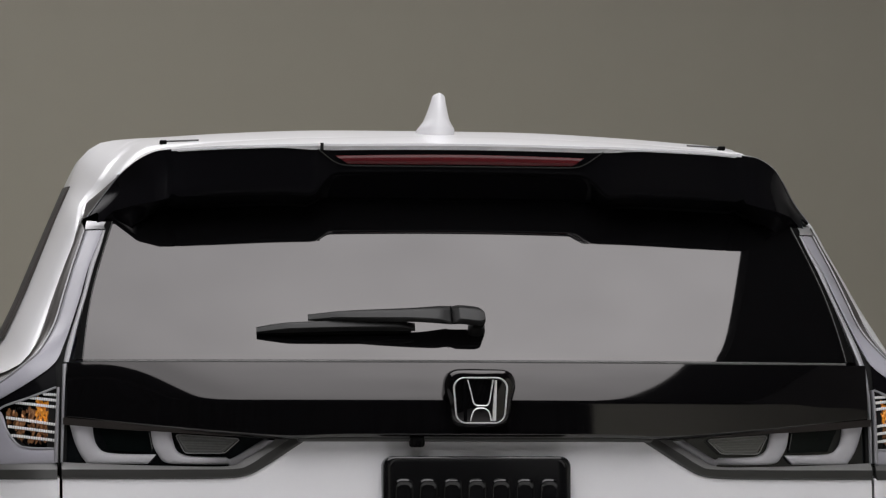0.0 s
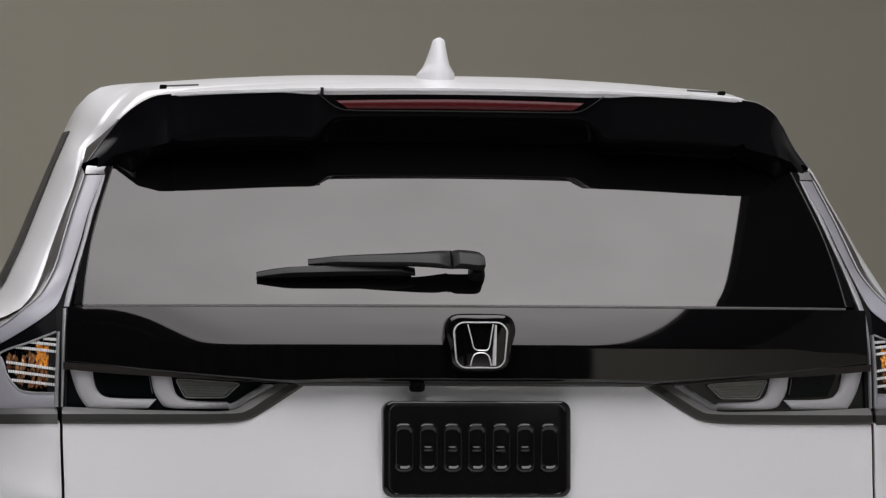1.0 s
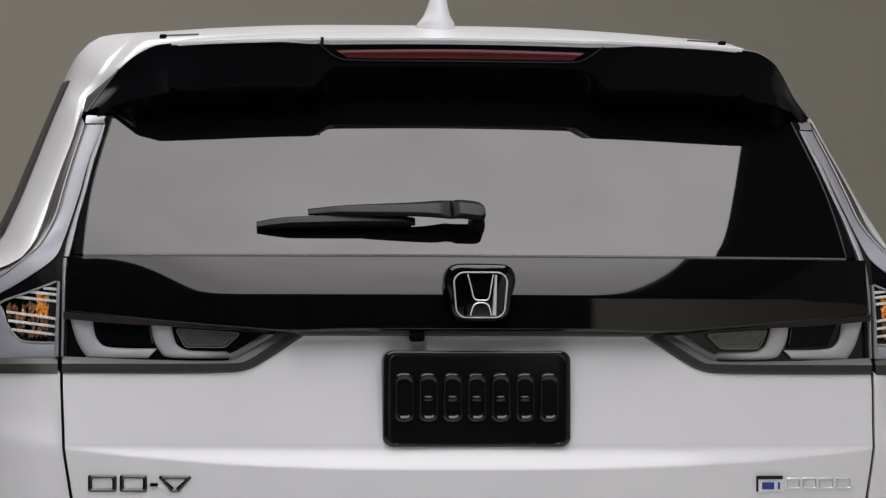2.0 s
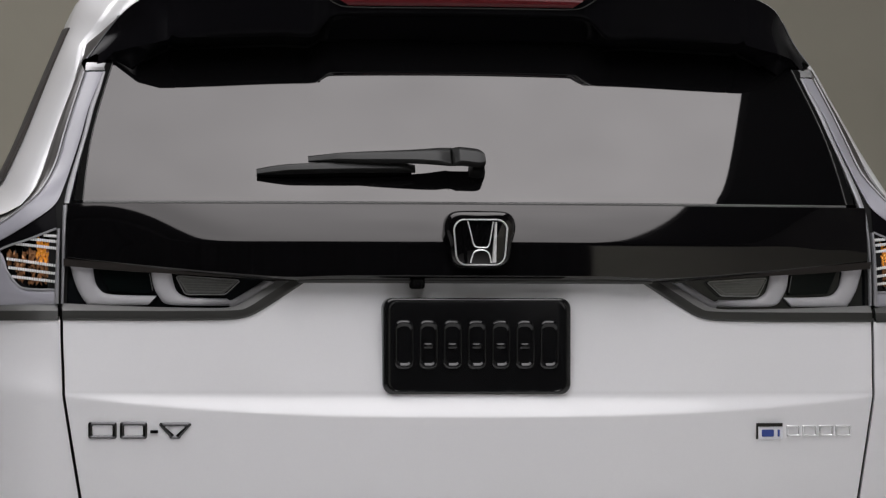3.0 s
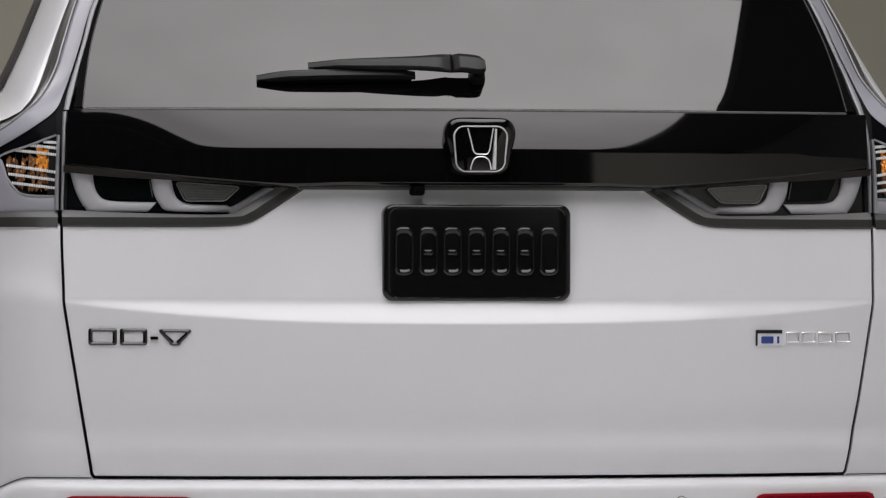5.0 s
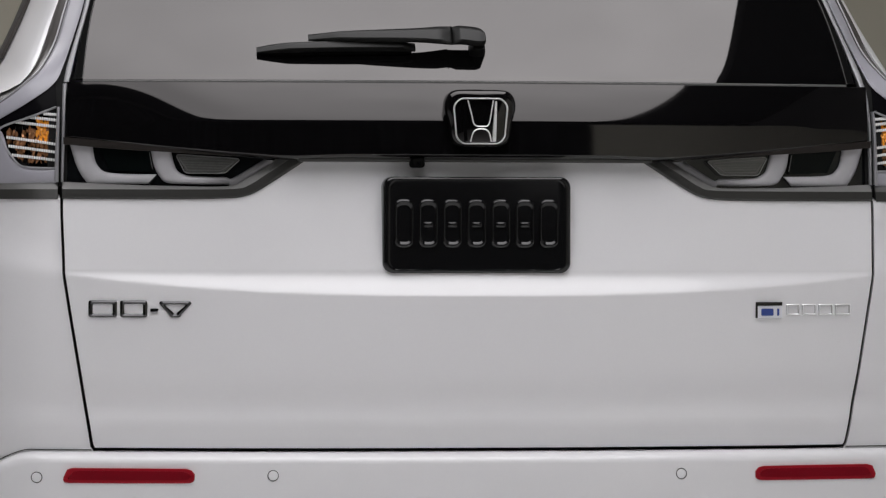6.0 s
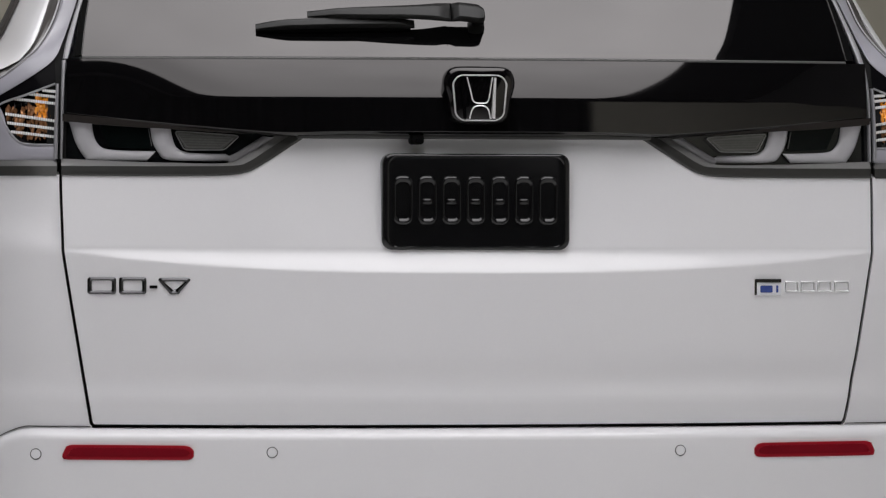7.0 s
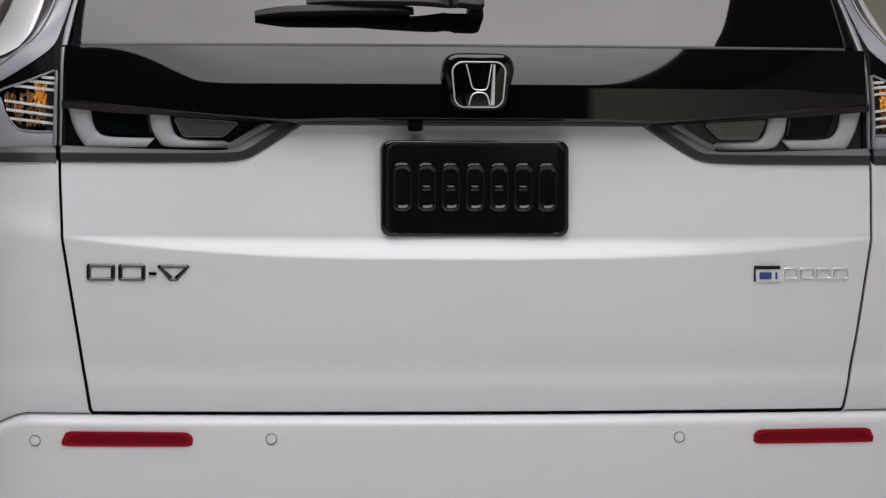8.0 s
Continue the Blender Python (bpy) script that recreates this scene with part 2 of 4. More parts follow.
for fx in (2.0, 5.2):
    part("foot", box(fx - 0.03, fx + 0.03, -5.35, -4.7, 0.0, 0.05, 0.004), SATIN, flat)


def softbox_cloth(name, strength, middle, reach):
    """Diffuser cloth, brightest under its lamps and weaker towards the rim."""
    m = bpy.data.materials.new(name)
    m.use_nodes = True
    nt = m.node_tree
    nt.nodes.remove(nt.nodes["Principled BSDF"])
    em = nt.nodes.new("ShaderNodeEmission")
    em.inputs[0].default_value = (1.0, 0.982, 1.0, 1)
    tc = nt.nodes.new("ShaderNodeTexCoord")
    mp = nt.nodes.new("ShaderNodeMapping")
    mp.vector_type = "TEXTURE"
    mp.inputs["Location"].default_value = (*middle, 0)
    mp.inputs["Scale"].default_value = (*reach, 1000)
    ln = nt.nodes.new("ShaderNodeVectorMath")
    ln.operation = "LENGTH"
    mr = nt.nodes.new("ShaderNodeMapRange")
    mr.inputs["To Min"].default_value = strength * 1.14
    mr.inputs["To Max"].default_value = strength * 0.64
    mr.interpolation_type = "SMOOTHSTEP"
    nz = nt.nodes.new("ShaderNodeTexNoise")
    nz.inputs["Scale"].default_value = 1.6
    nz.inputs["Detail"].default_value = 2
    ml = nt.nodes.new("ShaderNodeMath")
    ml.operation = "MULTIPLY_ADD"
    ml.inputs[1].default_value = 0.35
    ml.inputs[2].default_value = 0.83
    mm = nt.nodes.new("ShaderNodeMath")
    mm.operation = "MULTIPLY"
    nt.links.new(tc.outputs["Object"], mp.inputs["Vector"])
    nt.links.new(mp.outputs[0], ln.inputs[0])
    nt.links.new(ln.outputs["Value"], mr.inputs["Value"])
    nt.links.new(tc.outputs["Object"], nz.inputs["Vector"])
    nt.links.new(nz.outputs["Fac"], ml.inputs[0])
    nt.links.new(mr.outputs["Result"], mm.inputs[0])
    nt.links.new(ml.outputs[0], mm.inputs[1])
    nt.links.new(mm.outputs[0], em.inputs[1])
    nt.links.new(em.outputs[0], nt.nodes["Material Output"].inputs[0])
    return m


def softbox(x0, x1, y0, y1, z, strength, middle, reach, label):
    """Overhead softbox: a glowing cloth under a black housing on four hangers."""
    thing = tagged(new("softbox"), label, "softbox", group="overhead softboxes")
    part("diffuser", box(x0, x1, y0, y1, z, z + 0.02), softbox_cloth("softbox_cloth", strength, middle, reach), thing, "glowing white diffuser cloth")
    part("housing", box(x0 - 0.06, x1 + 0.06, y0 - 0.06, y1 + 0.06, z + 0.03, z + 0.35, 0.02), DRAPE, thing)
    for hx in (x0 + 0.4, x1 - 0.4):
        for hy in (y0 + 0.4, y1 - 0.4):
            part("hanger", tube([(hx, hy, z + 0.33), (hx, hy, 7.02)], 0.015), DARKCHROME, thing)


softbox(-2.65, 1.50, -4.23, 0.75, 4.2, 3.74, (0.6, -1.0), (4.0, 3.6), "large overhead studio softbox above the car's tail")
# Unseen softbox added to brighten the backdrop and the roof.
softbox(-6.0, 3.4, 3.6, 6.4, 5.2, 3.6, (-2.5, 5.0), (5.5, 4.0), "wide unseen softbox added overhead to light the backdrop")

# ---------------------------------------------------------------- the car
car = tagged(new("car"), "white sport utility car with black spoiler and dark rear window", "car")


def gate_edge(z):
    """Half width of the tailgate at its shut line."""
    if z < 0.984:
        return 0.6885 - 0.0485 * ((0.984 - z) / 0.292) ** 1.03 - 0.004 * max(0.0, (0.699 - z) / 0.008) ** 2
    return 0.6885 + 0.003 * smooth01(z, 0.984, 1.1)


def gate_skin(x, z):
    """The painted tailgate: a ledge under the plate that runs out towards the sides."""
    a = min(1.0, abs(x) / 0.70)
    z0 = 0.947 + 0.036 * a ** 2.6
    depth = 0.0225 * (1 - a ** 2) + 0.0004
    span = max(0.006, 0.989 - z0)
    t = min(1.0, max(0.0, (z - z0) / span))
    ledge = depth * (0.5 * (1 - (1 - t) ** 2) + 0.5 * t * t * (3 - 2 * t))
    upper = (0.07 + 0.12 * a * a + 0.085 * (1 - smooth01(abs(x), 0.27, 0.40))) * max(0.0, z - 0.989)
    lower = 0.22 * softplus(0.735 - z, 0.0008) + 0.0065 * math.exp(-((z - 0.768) / 0.031) ** 2)
    lower += 0.22 * max(0.0, 0.83 - z) ** 2
    # the ledge runs on over the rear corners as a crease that climbs forwards: the panel leans back above it
    q = max(0.0, abs(x) - 0.697)
    over = z - 0.982 - 0.27 * q
    step = smooth01(q, 0.0, 0.001) * (0.14 * softplus(over, 0.0015) - 0.14 * softplus(over - 0.028, 0.006) - 0.0039 * smooth01(over, 0.04, 0.11))
    return 0.012 + bow(x) + ledge + upper + lower + step


def lamp_floor(x):
    """Height of the lamps' lower edge, above which the tailgate panel is recessed."""
    a = abs(x)
    return 1.116 if a > 0.392 else 1.119 + (0.392 - a) * 0.62


def panel_skin(x, z):
    return gate_skin(x, z) + 0.04 * smooth01(z - lamp_floor(x), 0.0, 0.008)


def spaced(values, extra):
    return sorted(set([round(float(v), 5) for v in values] + [round(float(v), 5) for v in extra]))


# tailgate panel
zs = spaced(np.linspace(0.6932, 1.19, 60), list(np.linspace(0.6932, 0.703, 8)) + list(np.linspace(0.94, 1.0, 25)) + list(np.linspace(1.1, 1.19, 46)))
rows = [[((gate_edge(z) - 0.0025) * u, panel_skin((gate_edge(z) - 0.0025) * u, z), z) for u in np.linspace(-1, 1, 161)] for z in zs]
tailgate = part("tailgate", sheet(rows, 0.02), PAINT, car, "white tailgate panel with a ledge under the plate")
rows = [[((gate_edge(z) + 0.03) * u, gate_skin((gate_edge(z) + 0.03) * u, z) + 0.07, z) for u in np.linspace(-1, 1, 41)] for z in np.linspace(0.66, 1.19, 20)]
part("gap_liner", sheet(rows, 0.02), GAPSEAL, car, "black shadowed seal round the tailgate")

def bumper_top(x):
    return 0.6875 - 1.76 * max(0.0, abs(x) - 0.745) ** 1.5


# rear corners beside the tailgate
for sx in (-1, 1):
    rows = []
    for v in list(np.linspace(0, 0.97, 40)) + [0.98, 0.985, 0.99, 1.0]:
        r = []
        e = gate_edge(0.6895 + v * 0.4255) + 0.0025
        for u in np.linspace(0, 1, 26):
            x = e + (0.905 - e) * u
            z = bumper_top(x) - 0.003 + v * (1.115 - bumper_top(x) + 0.003)
            r.append((sx * x, gate_skin(x, z) + 0.1 * max(0, x - 0.86) + 0.03 * smooth01(z, 1.1085, 1.114), z))
        y1, z1 = r[-1][1], r[-1][2]
        for a in np.linspace(0.2, 1, 7):
            r.append((sx * (0.905 + 0.022 * math.sin(a * math.pi / 2)), y1 + 0.06 * a, z1))
        r.append((sx * 0.93, 0.9, z1))
        rows.append(r)
    part("rear_corner", sheet(rows, 0.012), PAINT, car, "white painted rear corner of the body")
    part("bumper_joint", tube([(sx * x, gate_skin(x, 0.69) + 0.1 * max(0, x - 0.86) - 0.0006, bumper_top(x) + 0.0020) for x in np.linspace(0.642, 0.90, 40)], 0.0009, 5), GAPSEAL, car, "thin dark joint above the bumper")


# roof, pillars and sides
def side_lines():
    """Rear edge and forward line of the body shell, from the roof's middle down to the sill: (x, y, z)."""
    rear = [(0, 0.42, 1.716), (0.25, 0.425, 1.712), (0.5, 0.43, 1.698), (0.548, 0.42, 1.684), (0.588, 0.42, 1.640)]
    rear += [(0.611, 0.475, 1.6185), (0.637, 0.505, 1.6010), (0.6475, 0.430, 1.575), (0.655, 0.395, 1.553)]
    for x, z in ((0.668, 1.511), (0.690, 1.452), (0.708, 1.402), (0.726, 1.352), (0.740, 1.325), (0.760, 1.302), (0.792, 1.287), (0.86, 1.262), (0.905, 1.232)):
        rear.append((x, skin(x, z) + 0.012 + 0.043 * smooth01(z, 1.29, 1.40), z))
    rear += [(0.926, 0.36, 1.12), (0.93, 0.36, 0.9), (0.925, 0.36, 0.70), (0.90, 0.36, 0.40)]
    fwd = [(0, 0.85, 1.768), (0.205, 0.85, 1.7665), (0.364, 0.85, 1.7595), (0.49, 0.85, 1.7505), (0.549, 0.85, 1.7465), (0.585, 0.85, 1.7420), (0.606, 0.85, 1.7355),
           (0.630, 0.84, 1.716), (0.645, 0.83, 1.691), (0.655, 0.82, 1.664)]
    for x, y, z in ((0.669, 0.778, 1.630), (0.688, 0.723, 1.585), (0.709, 0.661, 1.535), (0.734, 0.588, 1.475), (0.757, 0.530, 1.420), (0.785, 0.50, 1.362), (0.803, 0.50, 1.328), (0.83, 0.50, 1.302), (0.885, 0.52, 1.272), (0.915, 0.52, 1.238)):
        fwd.append((x, y, z))
    fwd += [(0.93, 0.6, 1.12), (0.934, 0.6, 0.9), (0.93, 0.6, 0.70), (0.905, 0.6, 0.40)]
    return resample(rear, 90), resample(fwd, 90)


def crease(z):
    """Where the pillar's crease lies between the rear edge (0) and the forward line (1), by the height of the rear edge."""
    return float(np.interp(z, (1.50, 1.556, 1.60, 1.635, 1.665, 1.690), (0.012, 0.02, 0.07, 0.21, 0.40, 0.88)))


def shell_rows():
    rear, fwd = side_lines()
    top_z = lambda y: 1.768 + 0.06 * (y - 0.85) - 0.05 * (y - 0.85) ** 2
    rows = []
    for a, b in zip(rear, fwd):
        r = []
        high = smooth01(a[2], 1.56, 1.60)
        r.append((a[0] - 0.003 - 0.009 * high, a[1] + 0.012 - 0.030 * high, a[2] - 0.007 * high))
        up = min(1.0, max(0.0, (a[2] - 1.59) / 0.10))
        wide = 0.010 - 0.005 * up
        near = [max(0.0004 * (k + 1), crease(a[2]) + wide * o) for k, o in enumerate(np.linspace(-4, 4, 17))]
        for u in sorted([0.0] + near + [float(v) for v in np.linspace(0.13, 1, 44)]):
            p = (1 - u) * a + u * b
            fold = smooth01(a[2], 1.53, 1.60) * (1 - smooth01(a[2], 1.688, 1.702))
            fold *= (0.0055 + 0.0025 * up) / (1 + math.exp(-(u - crease(a[2])) / wide)) * (1 - u)
            bulge = 0.006 * math.sin(u * math.pi) * smooth01(a[2], 1.28, 1.36) * (1 - smooth01(a[2], 1.62, 1.68))
            fold += 0.008 * (1 - math.exp(-u / 0.10)) * (1 - u) * smooth01(a[2], 1.28, 1.34) * (1 - smooth01(a[2], 1.53, 1.60))
            r.append((p[0] + bulge + fold, p[1], p[2] + fold * 0.7 * up + 0.003 * math.sin(u * math.pi) * smooth01(a[2], 1.66, 1.7)))
        for y in (0.95, 1.1, 1.4, 1.8, 2.2, 2.5, 2.8, 3.1, 3.35, 3.7, 4.0, 4.25, 4.45):
            x, z = b[0], b[2]
            lift = (top_z(min(y, 2.2)) - 1.768) * smooth01(z, 1.3, 1.72)
            z1 = z + lift
            k = 1 - smooth01(y, 2.25, 3.45) * 0.93
            if z > 1.13:
                z1 = 1.13 + (z1 - 1.13) * k
            z1 -= 0.16 * smooth01(y, 3.4, 4.5) * smooth01(z, 0.9, 1.13)
            x1 = x * (1 - 0.03 * smooth01(y, 1.2, 2.6) * smooth01(z, 1.3, 1.6)) * (1 - 0.22 * smooth01(y, 3.9, 4.5))
            if z > 1.13:
                x1 = x1 + 0.10 * (z - 1.13) / 0.6 * smooth01(y, 2.6, 3.4) * (1 if b[0] > 0.3 else b[0] / 0.3)
            r.append((x1, y, z1))
        rows.append(r)
    return rows


half = shell_rows()
full = [[(-x, y, z) for x, y, z in r] for r in reversed(half[1:])] + half
shell = part("body_shell", sheet(full), PAINT, car, "white painted roof, pillars and sides", angle=50)
nose = [[(x * k, 4.45 + 0.10 * (1 - k * k), 0.40 + (z - 0.40) * (0.9 + 0.1 * k)) for x, y, z in [r[-1] for r in full]] for k in np.linspace(1, 0.0, 8)]
part("nose", sheet(nose), PAINT, car, angle=60)
# dark cabin lining behind the glass
rows = [[(x * 0.93, max(0.44, y + 0.05), 0.75 + (z - 0.75) * 0.955) for x, y, z in r[1:68]] for r in full[22:-22]]
part("cabin_lining", sheet(rows), GAP, car, "dark cabin behind tinted glass")
part("floor_pan", box(-0.86, 0.86, 0.2, 4.3, 0.24, 0.42, 0.03), GAP, car)

# side windows: dark glass behind a satin surround at its rear end
_, fl = side_lines()
for sx in (-1, 1):
    rows, seal, bead = [], [], []
    for x, y, z in fl:
        if 1.335 < z < 1.664:
            rows.append([(sx * (x + 0.0088 + 0.002 * q), y + 0.012 + 1.7 * q, z + 0.01 * q) for q in np.linspace(0, 1, 10)])
            seal.append([(sx * (x + 0.0005 + 0.0088 * math.sin(q * math.pi / 2)), y - 0.045 + 0.06 * q, z) for q in np.linspace(0, 1, 6)])
            bead.append((sx * (x + 0.0042), y - 0.026, z))
    win = part("side_window", sheet(rows, 0.006, push=(-sx, 0, 0)), GLASS, car, "dark tinted side window")
    part("window_trim", sheet(seal, 0.006, push=(-sx, 0, 0)), WINTRIM, win, "dark brown-grey window surround")
    part("trim_bead", tube(bead, 0.0009, 5), SATIN, win, "thin grey bead in the surround")


# ---- spoiler
# from the upper corner down to the outer tip: where the rear face turns, and the outermost edge of the side cheek
CHEEK_TOP = [(0.50, 0.271, 1.678), (0.5305, 0.277, 1.6732), (0.5625, 0.296, 1.6570), (0.5868, 0.338, 1.6375)]
CHEEK_LOW = [(0.5868, 0.338, 1.6375), (0.613, 0.373, 1.604), (0.641, 0.372, 1.566)]
CHEEK_BACK = [(0.589, 0.400, 1.6385), (0.6123, 0.460, 1.6192), (0.6366, 0.500, 1.6010), (0.6475, 0.415, 1.566)]
OUTER = resample(CHEEK_TOP + CHEEK_LOW[1:], 60)
TURN = resample([(0.50, 0.2755, 1.655), (0.527, 0.2755, 1.640), (0.553, 0.290, 1.622), (0.583, 0.320, 1.606), (0.622, 0.350, 1.572)], 60)


def along(line, k):
    return tuple(float(np.interp(k * (len(line) - 1), range(len(line)), line[:, i])) for i in range(3))


def trailing(s):
    """Upper trailing edge of the spoiler, s from 0 at the middle to 1 at its lower outer tip: (x, y, z)."""
    if s < 0.7:
        x = 0.50 * s / 0.7
        return x, 0.232 + 0.075 * x * x + 0.013 * (1 - smooth01(x, 0.222, 0.250)) + 2.0 * max(0.0, x - 0.40) ** 2, 1.690 - 0.048 * x * x
    return along(OUTER, (s - 0.7) / 0.3)


SS = np.concatenate([np.linspace(0, 0.7, 41), np.linspace(0.7, 1, 31)[1:]])
LIP_OUT, LIP_IN = 0.078, 0.040


def spoiler_rows(part_name):
    rows = []
    for s in SS:
        x, y, z = trailing(s)
        corner = smooth01(s, 0.70, 1.0)
        lobe = smooth01(x, 0.215, 0.262)
        band = (0.010 - 0.0045 * smooth01(x, 0.25, 0.32)) * (1 - smooth01(x, 0.493, 0.4985)) + 0.0004
        lip = LIP_IN + (LIP_OUT - LIP_IN) * lobe
        if part_name == "top":
            if s <= 0.7:
                rows.append([(x, y + 0.20 * u, z + (0.038 - 0.048 * x * x) * u - 0.006 * u * u - 0.0015 * smooth01(u, 0.82, 1.0)) for u in np.linspace(0, 1, 10)])
        elif part_name == "edge":
            rows.append([(x, y + 0.6 * band * u, z - band * u) for u in (0, 0.3, 0.7, 1)])
        else:
            zt = z - band
            step = 0.003 * (1 - lobe)
            if s <= 0.7:
                sweep = 2.0 * max(0.0, x - 0.40) ** 2
                xb, yb, zb = x, y - sweep + 0.010 + step, zt - lip
                r = [(x, y + float(np.interp(u, (0, 0.5, 0.92, 1), (0.6 * band, 0.0065, 0.0075, 0.010))) + step * min(1.0, 0.6 + u) - sweep * u, zt - lip * u) for u in (0, 0.15, 0.3, 0.45, 0.6, 0.75, 0.9, 1.0)]
            else:
                xb, yb, zb = (float(np.interp(s, (0.7, 0.76, 0.835, 0.91, 1.0), c)) for c in ((0.50, 0.529, 0.565, 0.597, 0.627), (0.261, 0.266, 0.283, 0.320, 0.338), (1.5936, 1.586, 1.580, 1.573, 1.545)))
                r = [tuple(q) for q in resample([(x, y + 0.6 * band, zt), along(TURN, (s - 0.7) / 0.3), (xb, yb, zb)], 8)]
            r.append((xb, yb + 0.008, zb - 0.002))
            zg = min(zb - 0.012, 1.60) * (1 - corner) + 1.526 * corner
            xg = xb - 0.012 * corner
            yg = skin(xg, zg) - 0.004
            for u in (0.33, 0.66, 1.0):
                p = r[8]
                r.append((p[0] + (xg - p[0]) * u, p[1] + (max(yg, p[1] + 0.01) - p[1]) * u, p[2] + (zg - p[2]) * u))
            rows.append(r)
    return rows


def mirrored(rows):
    return [[(-x, y, z) for x, y, z in r] for r in reversed(rows[1:])] + rows


spoiler = part("spoiler", sheet(mirrored(spoiler_rows("lower")), 0), SPOILER, car, "gloss black roof spoiler with two deeper outer lobes", angle=60)
behind = resample([(0.5, 0.471, 1.6965), (0.541, 0.450, 1.682), (0.565, 0.445, 1.660), (0.588, 0.425, 1.641)], 18)
corner_top = [[tuple((1 - u) * a + u * b + np.array((0, 0, 0.003 * math.sin(u * math.pi)))) for u in np.linspace(0, 1, 10)] for a, b in zip(resample(CHEEK_TOP, 18), behind)]
part("spoiler_top", sheet(mirrored(spoiler_rows("top")), 0.004, push=(0, 0, -1)), PAINT, spoiler, "white painted upper skin", angle=60)
part("spoiler_edge", sheet(mirrored([r for r in spoiler_rows("edge") if r[0][0] < 0.5005]), 0.004), PAINT, spoiler, "white painted trailing edge")
for sx in (-1, 1):
    part("corner_skin", sheet([[(sx * x, y, z) for x, y, z in r] for r in corner_top], 0.0006, push=(0, 0, -1)), PAINT, spoiler, "white painted upper corner", angle=60)
    low, back = resample(CHEEK_LOW, 20), resample(CHEEK_BACK, 20, False)
    part("cheek_facet", sheet([[(sx * p[0], p[1], p[2]) for p in ((1 - v) * a + v * b for v in (0, 0.5, 1))] for a, b in zip(low, back)], 0.004), WINTRIM, spoiler, "dark grey facet beside the pillar")
    # Silver tube drawn for the highlight along the black cheek's seam.
    part("cheek_seam_glint", tube([(sx * p[0], p[1] - 0.0015, p[2]) for p in low], 0.0009, 5), SILVERTRIM, spoiler, "thin bright tube for the highlight on the cheek's seam")
x, y, z = trailing(0.242 / 0.5 * 0.7)
part("slit", box(-0.2453, -0.2397, y - 0.0006, y + 0.03, z - 0.011, z + 0.0012), GAP, spoiler)


def brake_y(x, z):
    return 0.2560 + 0.075 * x * x


brake = part("brake_light", ruled([(-0.196, 1.6535), (-0.1, 1.6535), (0, 1.654), (0.1, 1.6535), (0.196, 1.6535)],
                                  [(-0.218, 1.668), (-0.1, 1.6705), (0, 1.6715), (0.1, 1.6705), (0.218, 1.668)],
                                  yf=brake_y, out=0.004, nu=40, nv=6, prof=dome(0.003), thick=0.008), BRAKE, spoiler, "dark red high brake light strip")
# The upturned ends draw the highlight line on the lobes' curved edges.
lip = [(-0.252, 1.680), (-0.2365, 1.6685), (-0.217, 1.656), (-0.1924, 1.6508), (-0.10, 1.6504), (0.0, 1.6506), (0.10, 1.6504), (0.1924, 1.6508), (0.217, 1.656), (0.2365, 1.6685), (0.252, 1.680)]
part("brake_lip", tube([(x, brake_y(x, 0) - 0.006 - 0.012 * smooth01(abs(x), 0.215, 0.25), z) for x, z in resample(lip, 80)], 0.0009, 6), SATIN, brake, "thin dark lip whose upturned ends draw the lobes' highlight")

# dark joint strips where the spoiler meets the roof, and the aerial
for sx in (-1, 1):
    st = part("roof_joint_strip", tube([(sx * x, 0.472, 1.7118 - 0.05 * (x - 0.44)) for x in np.linspace(0.440, 0.505, 12)], 0.0016, 6), GREYTRIM, car, "thin grey joint strip on the roof")
    part("joint_clip", box(sx * 0.503 - 0.006, sx * 0.503 + 0.006, 0.462, 0.482, 1.7035, 1.7105, 0.0015), RUBBER, st)


def fin():
    bm = bmesh.new()
    rings = []
    for u in [-0.2] + list(np.linspace(0, 1, 28)):
        h = 0.0680 * u
        u = max(0.0, u)
        half_w = float(np.interp(u, (0, 0.10, 0.17, 0.30, 0.5, 0.75, 1), (0.0345, 0.0340, 0.0300, 0.0236, 0.0188, 0.0140, 0.0102)))
        if u > 0.9:
            half_w *= math.sqrt(max(0.02, 1 - ((u - 0.9) / 0.1) ** 2)) * 0.85 + 0.15
        y0, y1 = -0.02 + 0.012 * u ** 1.5, 0.15 - 0.135 * u ** 0.8
        ring = []
        for k in range(24):
            a = 2 * math.pi * k / 24
            ring.append(bm.verts.new((half_w * math.cos(a), (y0 + y1) / 2 + (y1 - y0) / 2 * math.sin(a), h)))
        rings.append(ring)
    for a, b in zip(rings, rings[1:]):
        for k in range(24):
            bm.faces.new((a[k], a[(k + 1) % 24], b[(k + 1) % 24], b[k]))
    bm.faces.new(rings[-1])
    bm.faces.new(rings[0])
    bmesh.ops.translate(bm, verts=bm.verts, vec=(-0.0022, 0.535, 1.7392))
    return bm


aerial = part("aerial_fin", fin(), PAINT, car, "white shark-fin roof aerial", angle=60)

# ---- rear window, seals and side trims
GLASS_BOTTOM = 1.309


def glass_half(z):
    return 0.668 - 0.235 * max(0.0, z - 1.30) ** 1.0 * (0.72 + 1.1 * (z - 1.30))


rows = [[(glass_half(z) * u, skin(glass_half(z) * u, z), z) for u in np.linspace(-1, 1, 81)] for z in np.linspace(GLASS_BOTTOM, 1.645, 40)]
window = part("rear_window", sheet(rows, 0.005), GLASS, car, "dark tinted rear window")
